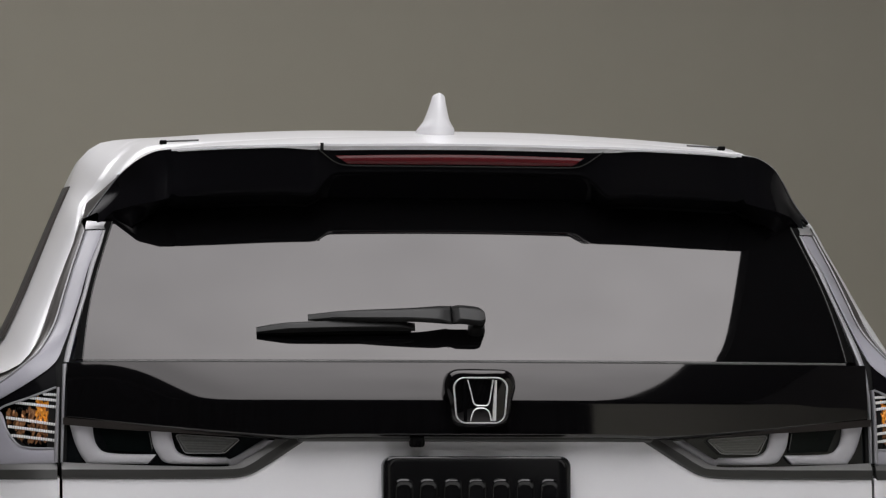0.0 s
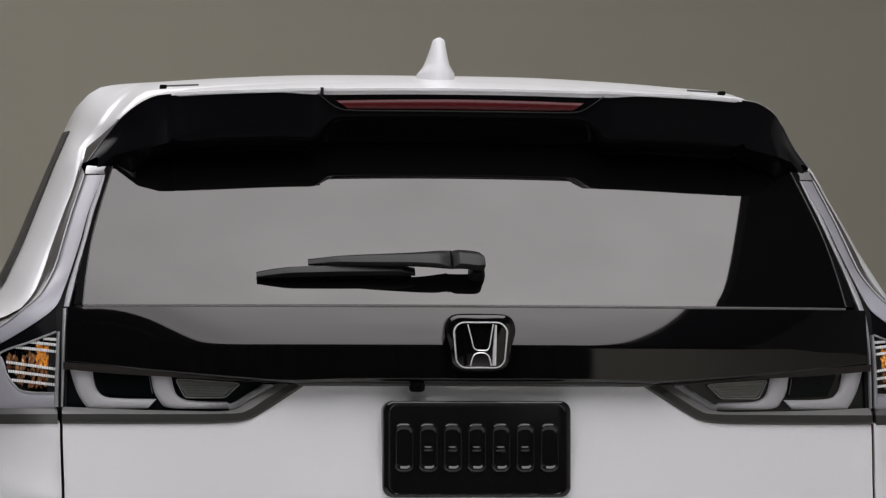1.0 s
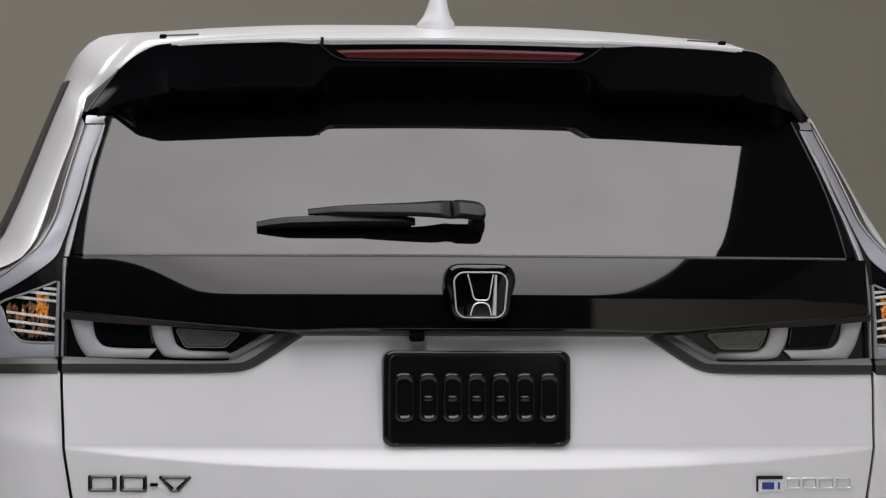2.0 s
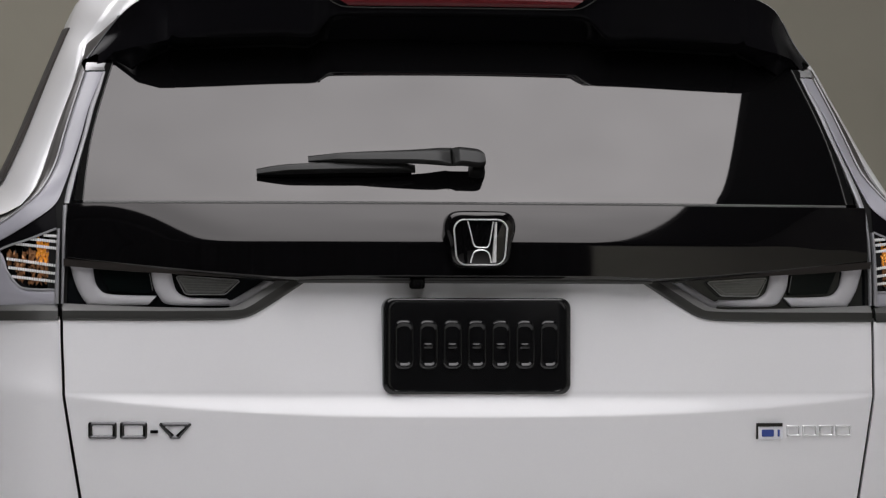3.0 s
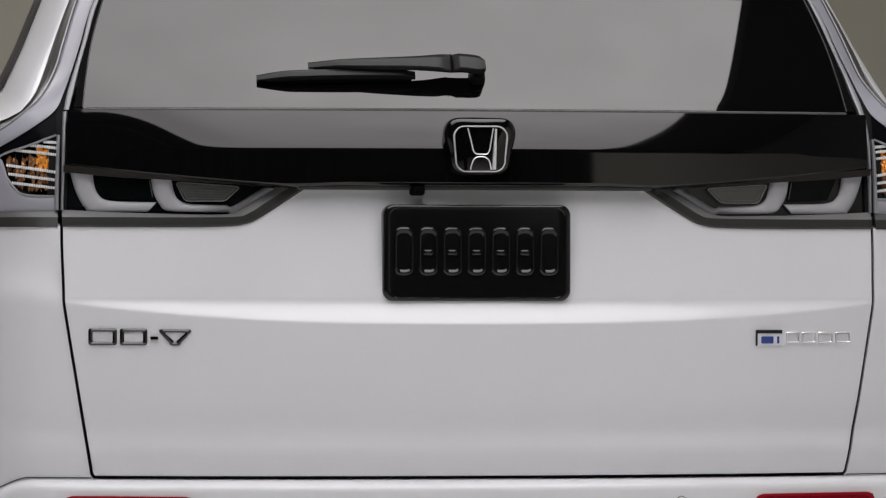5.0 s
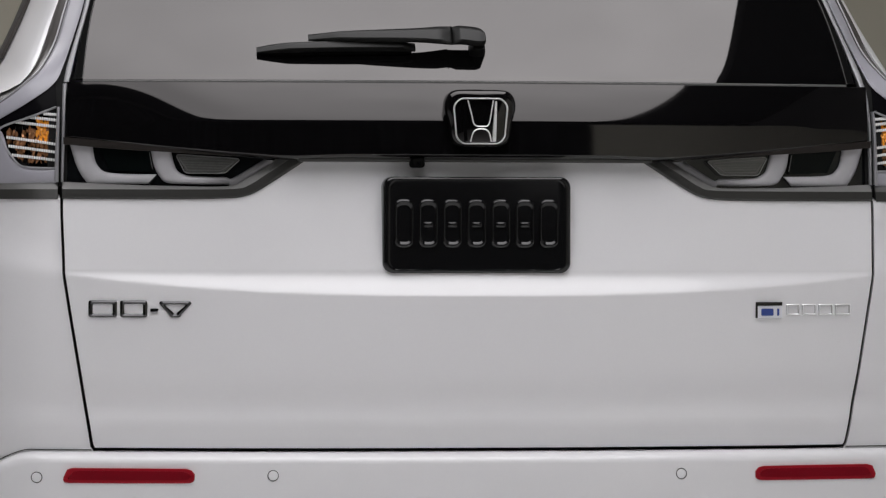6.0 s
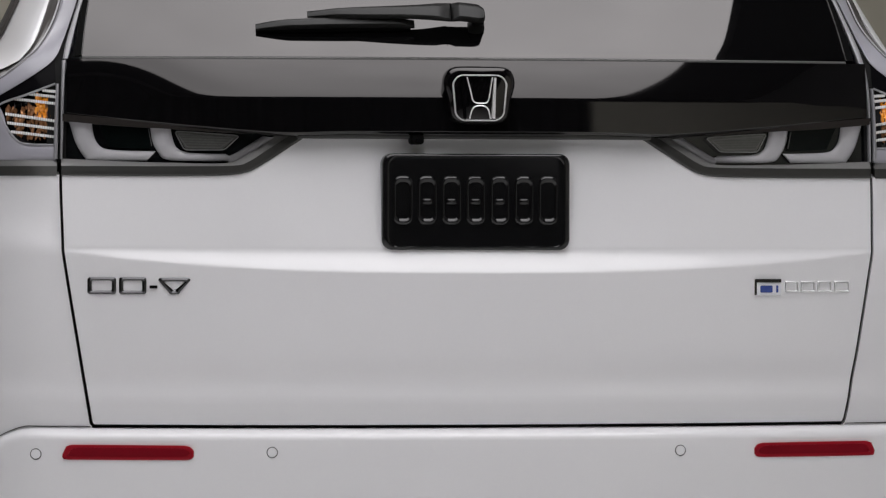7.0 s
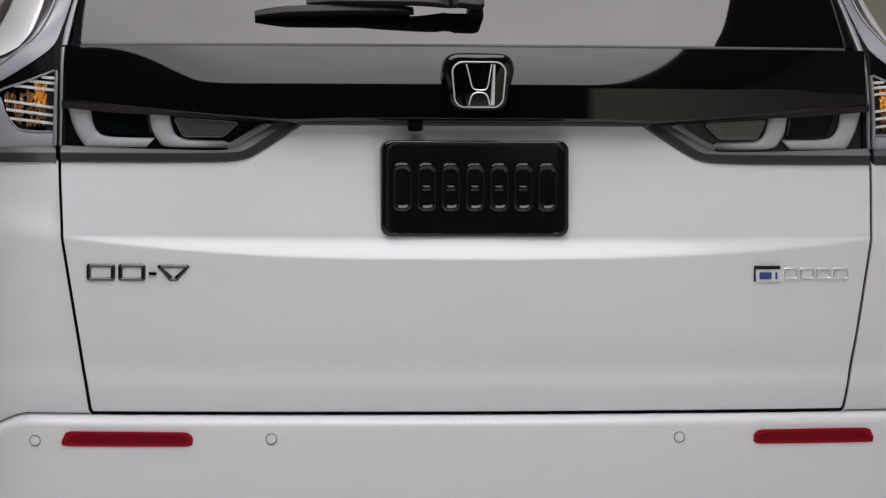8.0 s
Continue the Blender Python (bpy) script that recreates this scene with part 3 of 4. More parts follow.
for sx in (-1, 1):
    inner = [(glass_half(z) - o, z) for z, o in ((1.310, 0.0105), (1.37, 0.007), (1.43, 0.005), (1.49, 0.007), (1.555, 0.0095))]
    outer = [(glass_half(z) + 0.004, z) for z in (1.310, 1.37, 1.43, 1.49, 1.555)]
    part("window_seal", ruled(inner, outer, sx, out=0.002, nv=3, thick=0.006), RUBBER, window, "black rubber edge of the window")
    part("seal_bead", tube([(sx * p[0], skin(p[0], p[1]) - 0.0015, p[1]) for p in resample(inner, 40)], 0.0008, 5), GREYTRIM, window)
part("window_joint", ruled([(-0.655, 1.3045), (0, 1.3045), (0.655, 1.3045)], [(-0.655, 1.3095), (0, 1.3095), (0.655, 1.3095)], yf=lambda x, z: skin(x, z), out=-0.001, nu=60, nv=3, thick=0.006, prof=lambda v: 0.0012 * (1 if 0.2 < v < 0.8 else 0)), GREYTRIM, window, "thin grey joint under the window")

CHROME_OUT = [(0.6155, 1.539), (0.6275, 1.507), (0.640, 1.474), (0.6533, 1.4225), (0.669, 1.372), (0.681, 1.333), (0.6870, 1.305)]
CHROME_IN = [(0.611, 1.539), (0.6205, 1.507), (0.632, 1.474), (0.6463, 1.423), (0.6612, 1.3726), (0.6715, 1.333), (0.6785, 1.305)]
LAV_OUT = [(0.6435, 1.541), (0.648, 1.527), (0.6658, 1.4757), (0.6818, 1.4242), (0.6976, 1.3735), (0.7225, 1.328), (0.747, 1.304), (0.79, 1.271), (0.85, 1.243)]
LAV_IN = [(0.616, 1.539), (0.623, 1.52), (0.6417, 1.4726), (0.6564, 1.4220), (0.6729, 1.3720), (0.686, 1.336), (0.701, 1.305), (0.733, 1.279), (0.791, 1.244), (0.85, 1.217)]
GROOVE_OUT = [(0.650, 1.560), (0.6617, 1.527), (0.6815, 1.477), (0.7002, 1.4256), (0.7177, 1.375), (0.729, 1.345), (0.742, 1.322), (0.761, 1.302), (0.793, 1.287), (0.86, 1.262)]


def turned_in(v, z):
    """The lamp strip faces outwards: its outer edge lies deeper up on the pillar."""
    return 0.036 * v * smooth01(z, 1.29, 1.38)


for sx in (-1, 1):
    part("window_side_trim", ruled(CHROME_IN, CHROME_OUT, sx, out=0.004, nu=60, nv=6, prof=dome(0.002), thick=0.02), SILVERTRIM, car, "silver painted strip beside the rear window")
    part("lower_side_trim", ruled([(0.6815, 1.302), (0.6845, 1.26), (0.6865, 1.20), (0.6885, 1.136)], [(0.6885, 1.302), (0.6905, 1.26), (0.6915, 1.20), (0.6925, 1.136)], sx, out=0.004, nu=30, nv=6, prof=dome(0.003), thick=0.02), SILVERTRIM, car, "silver strip beside the lamp")
    upper = part("upper_tail_lamp", ruled(LAV_IN, LAV_OUT, sx, out=0.003, nu=70, nv=8, prof=dome(0.0025), thick=0.02, lean=turned_in), LENS, car, "clear pale lamp strip sweeping from the pillar to the shoulder")
    part("lamp_piping", tube([(sx * p[0], skin(p[0], p[1]) - 0.004 + turned_in(1, p[1]), p[1]) for p in resample([(x + 0.003, z + 0.001) for x, z in LAV_OUT], 60)], 0.0014, 6), SILVERTRIM, upper, "thin bright piping")
    part("lamp_cap", ruled([(0.612, 1.541), (0.613, 1.548), (0.610, 1.5545)], [(0.644, 1.544), (0.643, 1.552), (0.641, 1.559)], sx, out=0.005, nu=10, nv=8, prof=dome(0.001), thick=0.02, lean=turned_in), CAPGLOSS, upper, "small silver cap")
    part("pillar_groove", ruled(LAV_OUT, GROOVE_OUT, sx, out=-0.006, nu=60, nv=6, prof=lambda v: -0.012 * smooth01(v, 0.0, 1.0), thick=0.02, lean=lambda v, z: turned_in(1, z)), GROOVE, car, "grey recessed groove along the pillar")
    part("shut_line", ruled([(x - 0.002, z) for x, z in CHROME_OUT] + [(0.676, 1.275), (0.680, 1.24), (0.683, 1.13)], [(x + 0.004, z) for x, z in LAV_IN[:6]] + [(0.712, 1.30), (0.712, 1.24), (0.715, 1.13)], sx, out=-0.004, nu=60, nv=4, thick=0.02), GAP, car, "dark shut line beside the window trim")


# ---- gloss black garnish across the tailgate
def garnish_low(x):
    a = abs(x)
    return 1.1795 + 0.0345 * max(0.0, (a - 0.30) / 0.39) ** 1.25 + 0.004 * (1 - smooth01(a, 0.2, 0.36))


def garnish_y(x, z):
    """Near-upright lower face; above a crease a face that leans back more and more, less so towards the ends."""
    lean = 0.264 - 0.25 * smooth01(abs(x), 0.385, 0.672)
    d = softplus(z - 1.2372 + 0.022 * smooth01(abs(x), 0.53, 0.69), 0.0016)
    flatter = 0.003 * math.exp(-((abs(x) - 0.42) / 0.13) ** 2)
    return 0.030 + bow(x) - flatter + 0.06 * (z - 1.19) + lean * d + 1.2 * d * d


rows = []
gx = np.linspace(-0.682, 0.682, 161)
rows.append([(x, garnish_y(x, garnish_low(x)) + 0.012, garnish_low(x) - 0.0065) for x in gx])
rows.append([(x, garnish_y(x, garnish_low(x)) + 0.0015, garnish_low(x) - 0.002) for x in gx])
for zt in [0.0, 0.12, 0.25]:
    rows.append([(x, garnish_y(x, garnish_low(x) + zt * (1.230 - garnish_low(x))), garnish_low(x) + zt * (1.230 - garnish_low(x))) for x in gx])
for z in spaced(np.linspace(1.230, 1.3035, 40), [1.2342, 1.2357, 1.2372, 1.2387, 1.2402]):
    rows.append([(x, garnish_y(x, z), z) for x in gx])
garnish = part("garnish", sheet(rows, 0.03), BLACK, car, "gloss black garnish bar under the rear window")
part("handle_recess", box(-0.30, 0.30, 0.050, 0.09, 1.171, 1.186, 0.003), SATIN, garnish, "dark handle recess")
part("recess_lip", tube([(x, 0.049 + bow(x) * 0.5, 1.1735) for x in np.linspace(-0.29, 0.29, 24)], 0.0009, 6), GREYTRIM, garnish)
cam_pod = part("reversing_camera", slab(rounded(0.0118, 0.0085, 0.0055), [(0.004, -0.012), (0.001, -0.009), (0.0, -0.004), (0, 0.04)], (-0.1, 0.045, 1.1700)), RUBBER, garnish, "small black reversing camera")
part("camera_lens", slab(rounded(0.0045, 0.0045, 0.0044), [(0.001, -0.002), (0, 0.0)], (-0.1, 0.0335, 1.1680)), BLACK, cam_pod)

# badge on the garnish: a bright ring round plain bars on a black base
def eared(half):
    """A closed outline, wider at its shoulders, from one half of it: (x, z) from the top down."""
    right = [tuple(p) for p in resample(half, 28)]
    return right + [(-x, z) for x, z in reversed(right[1:-1])]


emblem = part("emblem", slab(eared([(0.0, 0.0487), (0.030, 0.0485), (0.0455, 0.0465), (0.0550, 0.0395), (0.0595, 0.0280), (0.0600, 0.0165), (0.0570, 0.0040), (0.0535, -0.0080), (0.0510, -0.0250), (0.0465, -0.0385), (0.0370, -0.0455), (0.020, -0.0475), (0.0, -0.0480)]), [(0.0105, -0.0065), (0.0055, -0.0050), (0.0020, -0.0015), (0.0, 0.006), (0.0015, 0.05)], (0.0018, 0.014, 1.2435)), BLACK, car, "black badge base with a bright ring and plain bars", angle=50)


def ring(outer, inner, y0, y1, at, yf=None):
    bm = bmesh.new()
    n = len(outer)
    loops = []
    mid = [((a[0] + b[0]) / 2, (a[1] + b[1]) / 2) for a, b in zip(outer, inner)]
    for line, y in ((outer, y1), (outer, y0 + 0.002), (mid, y0), (inner, y0 + 0.002), (inner, y1)):
        loops.append([bm.verts.new((at[0] + x, (yf(at[0] + x, at[2] + z) if yf else at[1]) + y, at[2] + z)) for x, z in line])
    for a, b in zip(loops, loops[1:] + loops[:1]):
        for k in range(n):
            bm.faces.new((a[k], a[(k + 1) % n], b[(k + 1) % n], b[k]))
    return bm


part("ring", ring(rounded(0.0425, 0.0388, 0.019, 9, top=0.0462), rounded(0.0400, 0.0366, 0.0165, 9, top=0.0433), 0.0, 0.008, (0.0012, 0.002, 1.2391)), EMBLEM, emblem, "bright chrome ring", angle=25)


def bar(corners, y0, y1):
    """A flat bar with bevelled rims between four corners of (x, z)."""
    bm = bmesh.new()
    mx, mz = sum(c[0] for c in corners) / 4, sum(c[1] for c in corners) / 4
    lo = [bm.verts.new((x, y1, z)) for x, z in corners]
    hi = [bm.verts.new((x + (mx - x) * 0.25, y0, z + (mz - z) * 0.04)) for x, z in corners]
    bm.faces.new(hi)
    bm.faces.new(lo)
    for k in range(4):
        bm.faces.new((lo[k], lo[(k + 1) % 4], hi[(k + 1) % 4], hi[k]))
    return bm


# Mirror-image legs; bright and black colours stand in for their reflections.
part("bar", bar([(0.0250, 1.2735), (0.0292, 1.2735), (0.0272, 1.2040), (0.0200, 1.2040)], 0.001, 0.010), EMBLEM, emblem, "tapered bar coloured as its bright reflection")
part("bar", bar([(-0.0292, 1.2735), (-0.0250, 1.2735), (-0.0200, 1.2040), (-0.0272, 1.2040)], 0.001, 0.010), BLACK, emblem, "tapered bar coloured black as its dark reflection")
part("bar", tube([(x, 0.003, z) for x, z in resample([(-0.0207, 1.2735), (-0.0150, 1.2520), (-0.0108, 1.2355), (-0.0055, 1.2308), (0.0050, 1.2302), (0.0120, 1.2308), (0.0160, 1.2375), (0.0192, 1.2560), (0.0222, 1.2735)], 40)], 0.0011, 8), EMBLEM, emblem, "bright curved bar")
part("bar", tube([(x, 0.003, z) for x, z in resample([(-0.0160, 1.2045), (-0.0140, 1.2130), (-0.0105, 1.2215), (-0.0040, 1.2255), (0.0070, 1.2257), (0.0140, 1.2215), (0.0172, 1.2130), (0.0188, 1.2045)], 40)], 0.0012, 8), EMBLEM, emblem, "bright arched bar")

# ---- wiper
def wiper_mesh(line, h):
    """A bar over the window, along points of (x, z on the glass, half width, lift off the glass)."""
    pts = resample(line, 40)
    bm = bmesh.new()
    rings = []
    for i, (x, z, w, lift) in enumerate(pts):
        ring_v = []
        for t, o in ((-1, 0), (-1.03, 0.6), (-0.92, 0.92), (-0.3, 1.0), (0.22, 1.0), (0.36, 0.96), (0.94, 0.42), (1.0, 0.2), (0.95, 0)):
            off = lift + h * o * min(1.0, 0.35 + i / 12, 0.45 + (len(pts) - 1 - i) / 6)
            ring_v.append(bm.verts.new((x, skin(x, z) - 0.8 * off + 0.6 * t * w, z + 0.6 * off + 0.8 * t * w)))
        rings.append(ring_v)
    n = len(rings[0])
    for a, b in zip(rings, rings[1:]):
        for k in range(n):
            bm.faces.new((a[k], a[(k + 1) % n], b[(k + 1) % n], b[k]))
    bm.faces.new(rings[0])
    bm.faces.new(rings[-1])
    return bm


arm = part("wiper_arm", wiper_mesh([(-0.277, 1.3710, 0.0066, 0.016), (-0.20, 1.3675, 0.0108, 0.025), (-0.10, 1.3662, 0.0140, 0.0305), (-0.0362, 1.3680, 0.0200, 0.029)], 0.012), WIPER, car, "black plastic wiper arm", angle=32)
part("wiper_hub", wiper_mesh([(-0.0352, 1.3675, 0.0195, 0.0295), (-0.018, 1.3675, 0.0190, 0.0295), (0.008, 1.366, 0.0190, 0.0275), (0.018, 1.365, 0.0150, 0.026), (0.022, 1.364, 0.008, 0.026)], 0.014), WIPER, arm, "rounded black wiper hub cap", angle=32)
part("hub_seam", wiper_mesh([(-0.0368, 1.3676, 0.0187, 0.0288), (-0.0360, 1.3676, 0.0187, 0.0288), (-0.0352, 1.3676, 0.0187, 0.0288)], 0.0120), RUBBER, arm, "dark joint between the arm and its cap", angle=50)
part("wiper_pivot", wiper_mesh([(-0.004, 1.361, 0.010, -0.001), (0.004, 1.361, 0.013, -0.001), (0.016, 1.361, 0.013, -0.001), (0.023, 1.361, 0.008, -0.001)], 0.022), WIPER, arm, "black wiper pivot", angle=50)
part("wiper_blade", wiper_mesh([(-0.364, 1.3550, 0.0064, 0.006), (-0.335, 1.3562, 0.0086, 0.0085), (-0.30, 1.3568, 0.0096, 0.010), (-0.22, 1.3585, 0.0105, 0.012), (-0.15, 1.3590, 0.0100, 0.012), (-0.097, 1.3580, 0.0082, 0.0115)], 0.013), WIPER, arm, "black wiper blade holder", angle=50)
part("blade_edge", wiper_mesh([(-0.362, 1.3520, 0.0018, 0.0), (-0.25, 1.3540, 0.0024, 0.0), (-0.102, 1.3570, 0.0022, 0.0)], 0.006), RUBBER, arm, "rubber wiper lip")
part("blade_rail", tube([(x, skin(x, 1.359) - 0.016, 1.3605 + (x + 0.25) * 0.025) for x in np.linspace(-0.34, -0.12, 20)], 0.0005, 5), GREYTRIM, arm, "thin metal rail of the blade")


# ---- tail lamps on the tailgate
TRIM_LOW = [(0.6905, 1.108), (0.60, 1.1075), (0.512, 1.1075), (0.430, 1.1085), (0.389, 1.1125), (0.358, 1.1265), (0.284, 1.174)]
TRIM_HIGH = [(0.6905, 1.1365), (0.60, 1.1325), (0.513, 1.1300), (0.430, 1.1290), (0.402, 1.1335), (0.385, 1.1440), (0.330, 1.180)]
for sx in (-1, 1):
    lamp = part("tail_lamp", ruled([(0.689, 1.130), (0.513, 1.122), (0.42, 1.123), (0.392, 1.137), (0.335, 1.176)], [(0.689, 1.220), (0.6, 1.21), (0.5, 1.20), (0.40, 1.19), (0.335, 1.185)], sx, out=-0.010, nu=40, nv=6, thick=0.03, curved=False), LAMPDARK, car, "tail lamp with black housing and two pale light guides")
    mid = [(0.6905, 1.1242), (0.60, 1.1240), (0.512, 1.1240), (0.4075, 1.1251), (0.3811, 1.1317), (0.352, 1.1500), (0.312, 1.1755)]
    part("lamp_trim", ruled(TRIM_LOW, mid, sx, yf=gate_skin, out=0.002, nu=80, nv=6, prof=lambda v: 0.003 * smooth01(v, 0, 0.25), thick=0.03), SATIN, lamp, "dark satin trim under the lamp")
    part("lamp_bevel", ruled(mid, TRIM_HIGH, sx, yf=gate_skin, out=0.005, nu=80, nv=5, prof=lambda v: -0.010 * v, thick=0.03), BEVEL, lamp, "grey bevel along the lamp's lower edge")
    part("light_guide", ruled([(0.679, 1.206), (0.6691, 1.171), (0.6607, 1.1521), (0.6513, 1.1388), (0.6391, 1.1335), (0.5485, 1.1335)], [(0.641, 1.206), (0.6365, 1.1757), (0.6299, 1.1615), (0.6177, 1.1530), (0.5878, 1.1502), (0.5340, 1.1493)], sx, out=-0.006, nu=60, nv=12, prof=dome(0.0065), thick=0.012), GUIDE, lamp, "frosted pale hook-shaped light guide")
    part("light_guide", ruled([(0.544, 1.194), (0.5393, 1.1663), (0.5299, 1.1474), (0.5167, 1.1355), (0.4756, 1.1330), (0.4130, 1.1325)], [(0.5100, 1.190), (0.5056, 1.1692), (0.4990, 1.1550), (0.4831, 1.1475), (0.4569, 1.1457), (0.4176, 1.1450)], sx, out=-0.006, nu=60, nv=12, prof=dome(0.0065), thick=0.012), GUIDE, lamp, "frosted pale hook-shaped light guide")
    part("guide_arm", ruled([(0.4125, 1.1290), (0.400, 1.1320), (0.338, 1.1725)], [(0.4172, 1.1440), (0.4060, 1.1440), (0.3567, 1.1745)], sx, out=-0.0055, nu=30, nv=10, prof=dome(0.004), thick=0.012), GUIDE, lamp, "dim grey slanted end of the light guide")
    part("smoked_lens", ruled([(0.612, 1.1565), (0.57, 1.154), (0.543, 1.1535)], [(0.632, 1.200), (0.59, 1.197), (0.545, 1.192)], sx, out=-0.003, nu=12, nv=6, thick=0.01), SMOKED, lamp, "dark smoked lens")
    part("lens_divider", tube([(sx * 0.5465, skin(0.5465, 1.18) - 0.003, 1.186), (sx * 0.541, skin(0.541, 1.16) - 0.003, 1.158)], 0.0007, 5), GREYTRIM, lamp)
    rev = part("reverse_lens", ruled([(0.4850, 1.1530), (0.4230, 1.1530)], [(0.5015, 1.1815), (0.3985, 1.1745)], sx, out=0.0, nu=14, nv=8, thick=0.01), SILVER, lamp, "clear ribbed reversing lens")
    for grow, r, mat in ((0.0, 0.0009, BEVEL), (-0.0045, 0.0006, GREYTRIM)):
        corners = [(0.4870 + grow, 1.1513 - grow), (0.4210 - grow * 1.4, 1.1513 - grow), (0.3950 - grow * 2.2, 1.1755 + grow), (0.5035 + grow, 1.1830 + grow)]
        loop = []
        for k in range(4):
            a, b, c = (np.array(corners[(k + o) % 4]) for o in (-1, 0, 1))
            loop += [tuple(b + (a - b) * 0.10), tuple(b + (a + c - 2 * b) * 0.022), tuple(b + (c - b) * 0.10)]
        part("lens_frame", tube([(sx * p[0], skin(p[0], p[1]) - 0.002, p[1]) for p in resample(loop + loop[:1], 60, False)], r, 6), mat, rev, "thin silver frame" if grow == 0 else "")
    for k in range(4):
        z = 1.1575 + 0.0042 * k
        part("lens_rib", tube([(sx * x, skin(x, z) - 0.0008, z + (x - 0.42) * 0.03) for x in np.linspace(0.4215 - 0.004 * k, 0.4835 + 0.003 * k, 8)], 0.0006, 5), SATIN, rev)
    part("garnish_lip", ruled([(0.6888, 1.1993), (0.6066, 1.1918), (0.5131, 1.1862), (0.4195, 1.1806), (0.3400, 1.1765)], [(0.6888, 1.2110), (0.6066, 1.2035), (0.5131, 1.1965), (0.4195, 1.1900), (0.3300, 1.1850)], sx, yf=lambda x, z: 0.030 + bow(x), out=-0.001, nu=50, nv=5, prof=lambda v: -0.006 * (1 - v), thick=0.02), WINTRIM, garnish, "dark satin lower lip above the lamp")

# ---- lamps on the body beside the tailgate
for sx in (-1, 1):
    sl = part("side_lamp", ruled([(0.702, 1.158), (0.746, 1.159), (0.768, 1.169), (0.787, 1.20), (0.794, 1.224)], [(0.698, 1.263), (0.722, 1.254), (0.745, 1.2455), (0.768, 1.237), (0.794, 1.228)], sx, out=-0.022, nu=30, nv=8, thick=0.02), LAMPDARK, car, "body-side lamp with amber bulb and dotted light strips")
    frame_line = resample([(0.700, 1.262), (0.745, 1.2445), (0.793, 1.2265), (0.790, 1.206), (0.766, 1.169), (0.746, 1.1605), (0.703, 1.159)], 60, True)
    part("lamp_rim", tube([(sx * x, skin(x, z) - 0.001, z) for x, z in frame_line], 0.0018, 6), SILVERTRIM, sl, "thin bright rim")
    for k in range(7):
        x = 0.712 + 0.011 * k
        zt, zb = 1.252 - 0.38 * (x - 0.712), 1.166 + max(0.0, (x - 0.748)) ** 1.25 * 1.6
        part("reflector_rib", tube([(sx * x, skin(x, z) + 0.0195, z) for z in np.linspace(zb, zt, 6)], 0.0009, 5), DARKCHROME, sl)
    for x0, z0, x1, z1, n in ((0.720, 1.2505, 0.699, 1.2488, 7), (0.742, 1.2445, 0.700, 1.2397, 12), (0.766, 1.2365, 0.701, 1.2286, 18), (0.781, 1.2115, 0.703, 1.1995, 21), (0.778, 1.1965, 0.704, 1.1865, 20), (0.772, 1.1815, 0.704, 1.1730, 18)):
        bm = bmesh.new()
        for k in range(n):
            u = k / (n - 1)
            x, z = x0 + (x1 - x0) * u, z0 + (z1 - z0) * u
            box(sx * x - 0.0018, sx * x + 0.0018, skin(x, z) + 0.001, skin(x, z) + 0.008, z - 0.0026, z + 0.0026, 0.0014, bm)
        row = part("led_strip", bm, LED, sl, "clear dotted light strip", angle=20)
        part("strip_carrier", tube([(sx * (x0 + (x1 - x0) * u), skin(x0 + (x1 - x0) * u, z0) + 0.012, z0 + (z1 - z0) * u) for u in np.linspace(0, 1, 8)], 0.0022, 6), GREYTRIM, row)
    rnd = random.Random(5)
    for name, mat, n, xr, zr, lab in (("amber_bulb", AMBER, 130, (0.693, 0.731), (1.204, 1.241), "amber faceted indicator bulb"), ("copper_reflector", BULBPINK, 110, (0.703, 0.782), (1.168, 1.228), "coppery faceted reflector")):
        bm = bmesh.new()
        for k in range(n):
            x, z = rnd.uniform(*xr), rnd.uniform(*zr)
            if z < 1.17 + 1.3 * max(0, x - 0.755):
                z = 1.205
            s = rnd.uniform(0.0025, 0.0065)
            bmesh.ops.create_icosphere(bm, subdivisions=1, radius=s, matrix=Matrix.Translation((sx * x, skin(x, z) + 0.009, z)) @ Euler((rnd.uniform(-0.4, 0.4), rnd.uniform(-0.5, 0.5), rnd.random() * 3)).to_matrix().to_4x4() @ Matrix.Diagonal((rnd.uniform(0.4, 0.9), 0.6, rnd.uniform(0.7, 1.9), 1)))
        part(name, bm, mat, sl, lab, smooth=False)
    part("side_panel", ruled([(0.699, 1.264), (0.745, 1.2465), (0.793, 1.2285), (0.85, 1.205)], [(0.701, 1.306), (0.733, 1.278), (0.791, 1.243), (0.85, 1.216)], sx, out=0.0, nu=30, nv=5, thick=0.02), SPOILER, sl, "gloss black fill above the lamp")
    part("lower_cover", ruled([(0.700, 1.134), (0.74, 1.134), (0.80, 1.134), (0.86, 1.134)], [(0.702, 1.158), (0.746, 1.159), (0.775, 1.176), (0.797, 1.226), (0.86, 1.20)], sx, out=0.0, nu=40, nv=8, prof=dome(0.003), thick=0.02, curved=True), LENS, sl, "pale clear cover round the lamp")
    part("lower_trim", ruled([(0.698, 1.1075), (0.80, 1.1075), (0.87, 1.1075)], [(0.698, 1.1240), (0.80, 1.1240), (0.87, 1.1240)], sx, out=0.010, nu=24, nv=6, prof=lambda v: 0.006 * (1 - v), thick=0.02), SATIN, sl, "dark satin trim under the lamp")
    part("lower_bevel", ruled([(0.698, 1.1240), (0.80, 1.1240), (0.87, 1.1240)], [(0.698, 1.1340), (0.80, 1.1340), (0.87, 1.1340)], sx, out=0.010, nu=24, nv=5, prof=lambda v: -0.009 * v, thick=0.02), GREYTRIM, sl, "grey bevel above the trim")
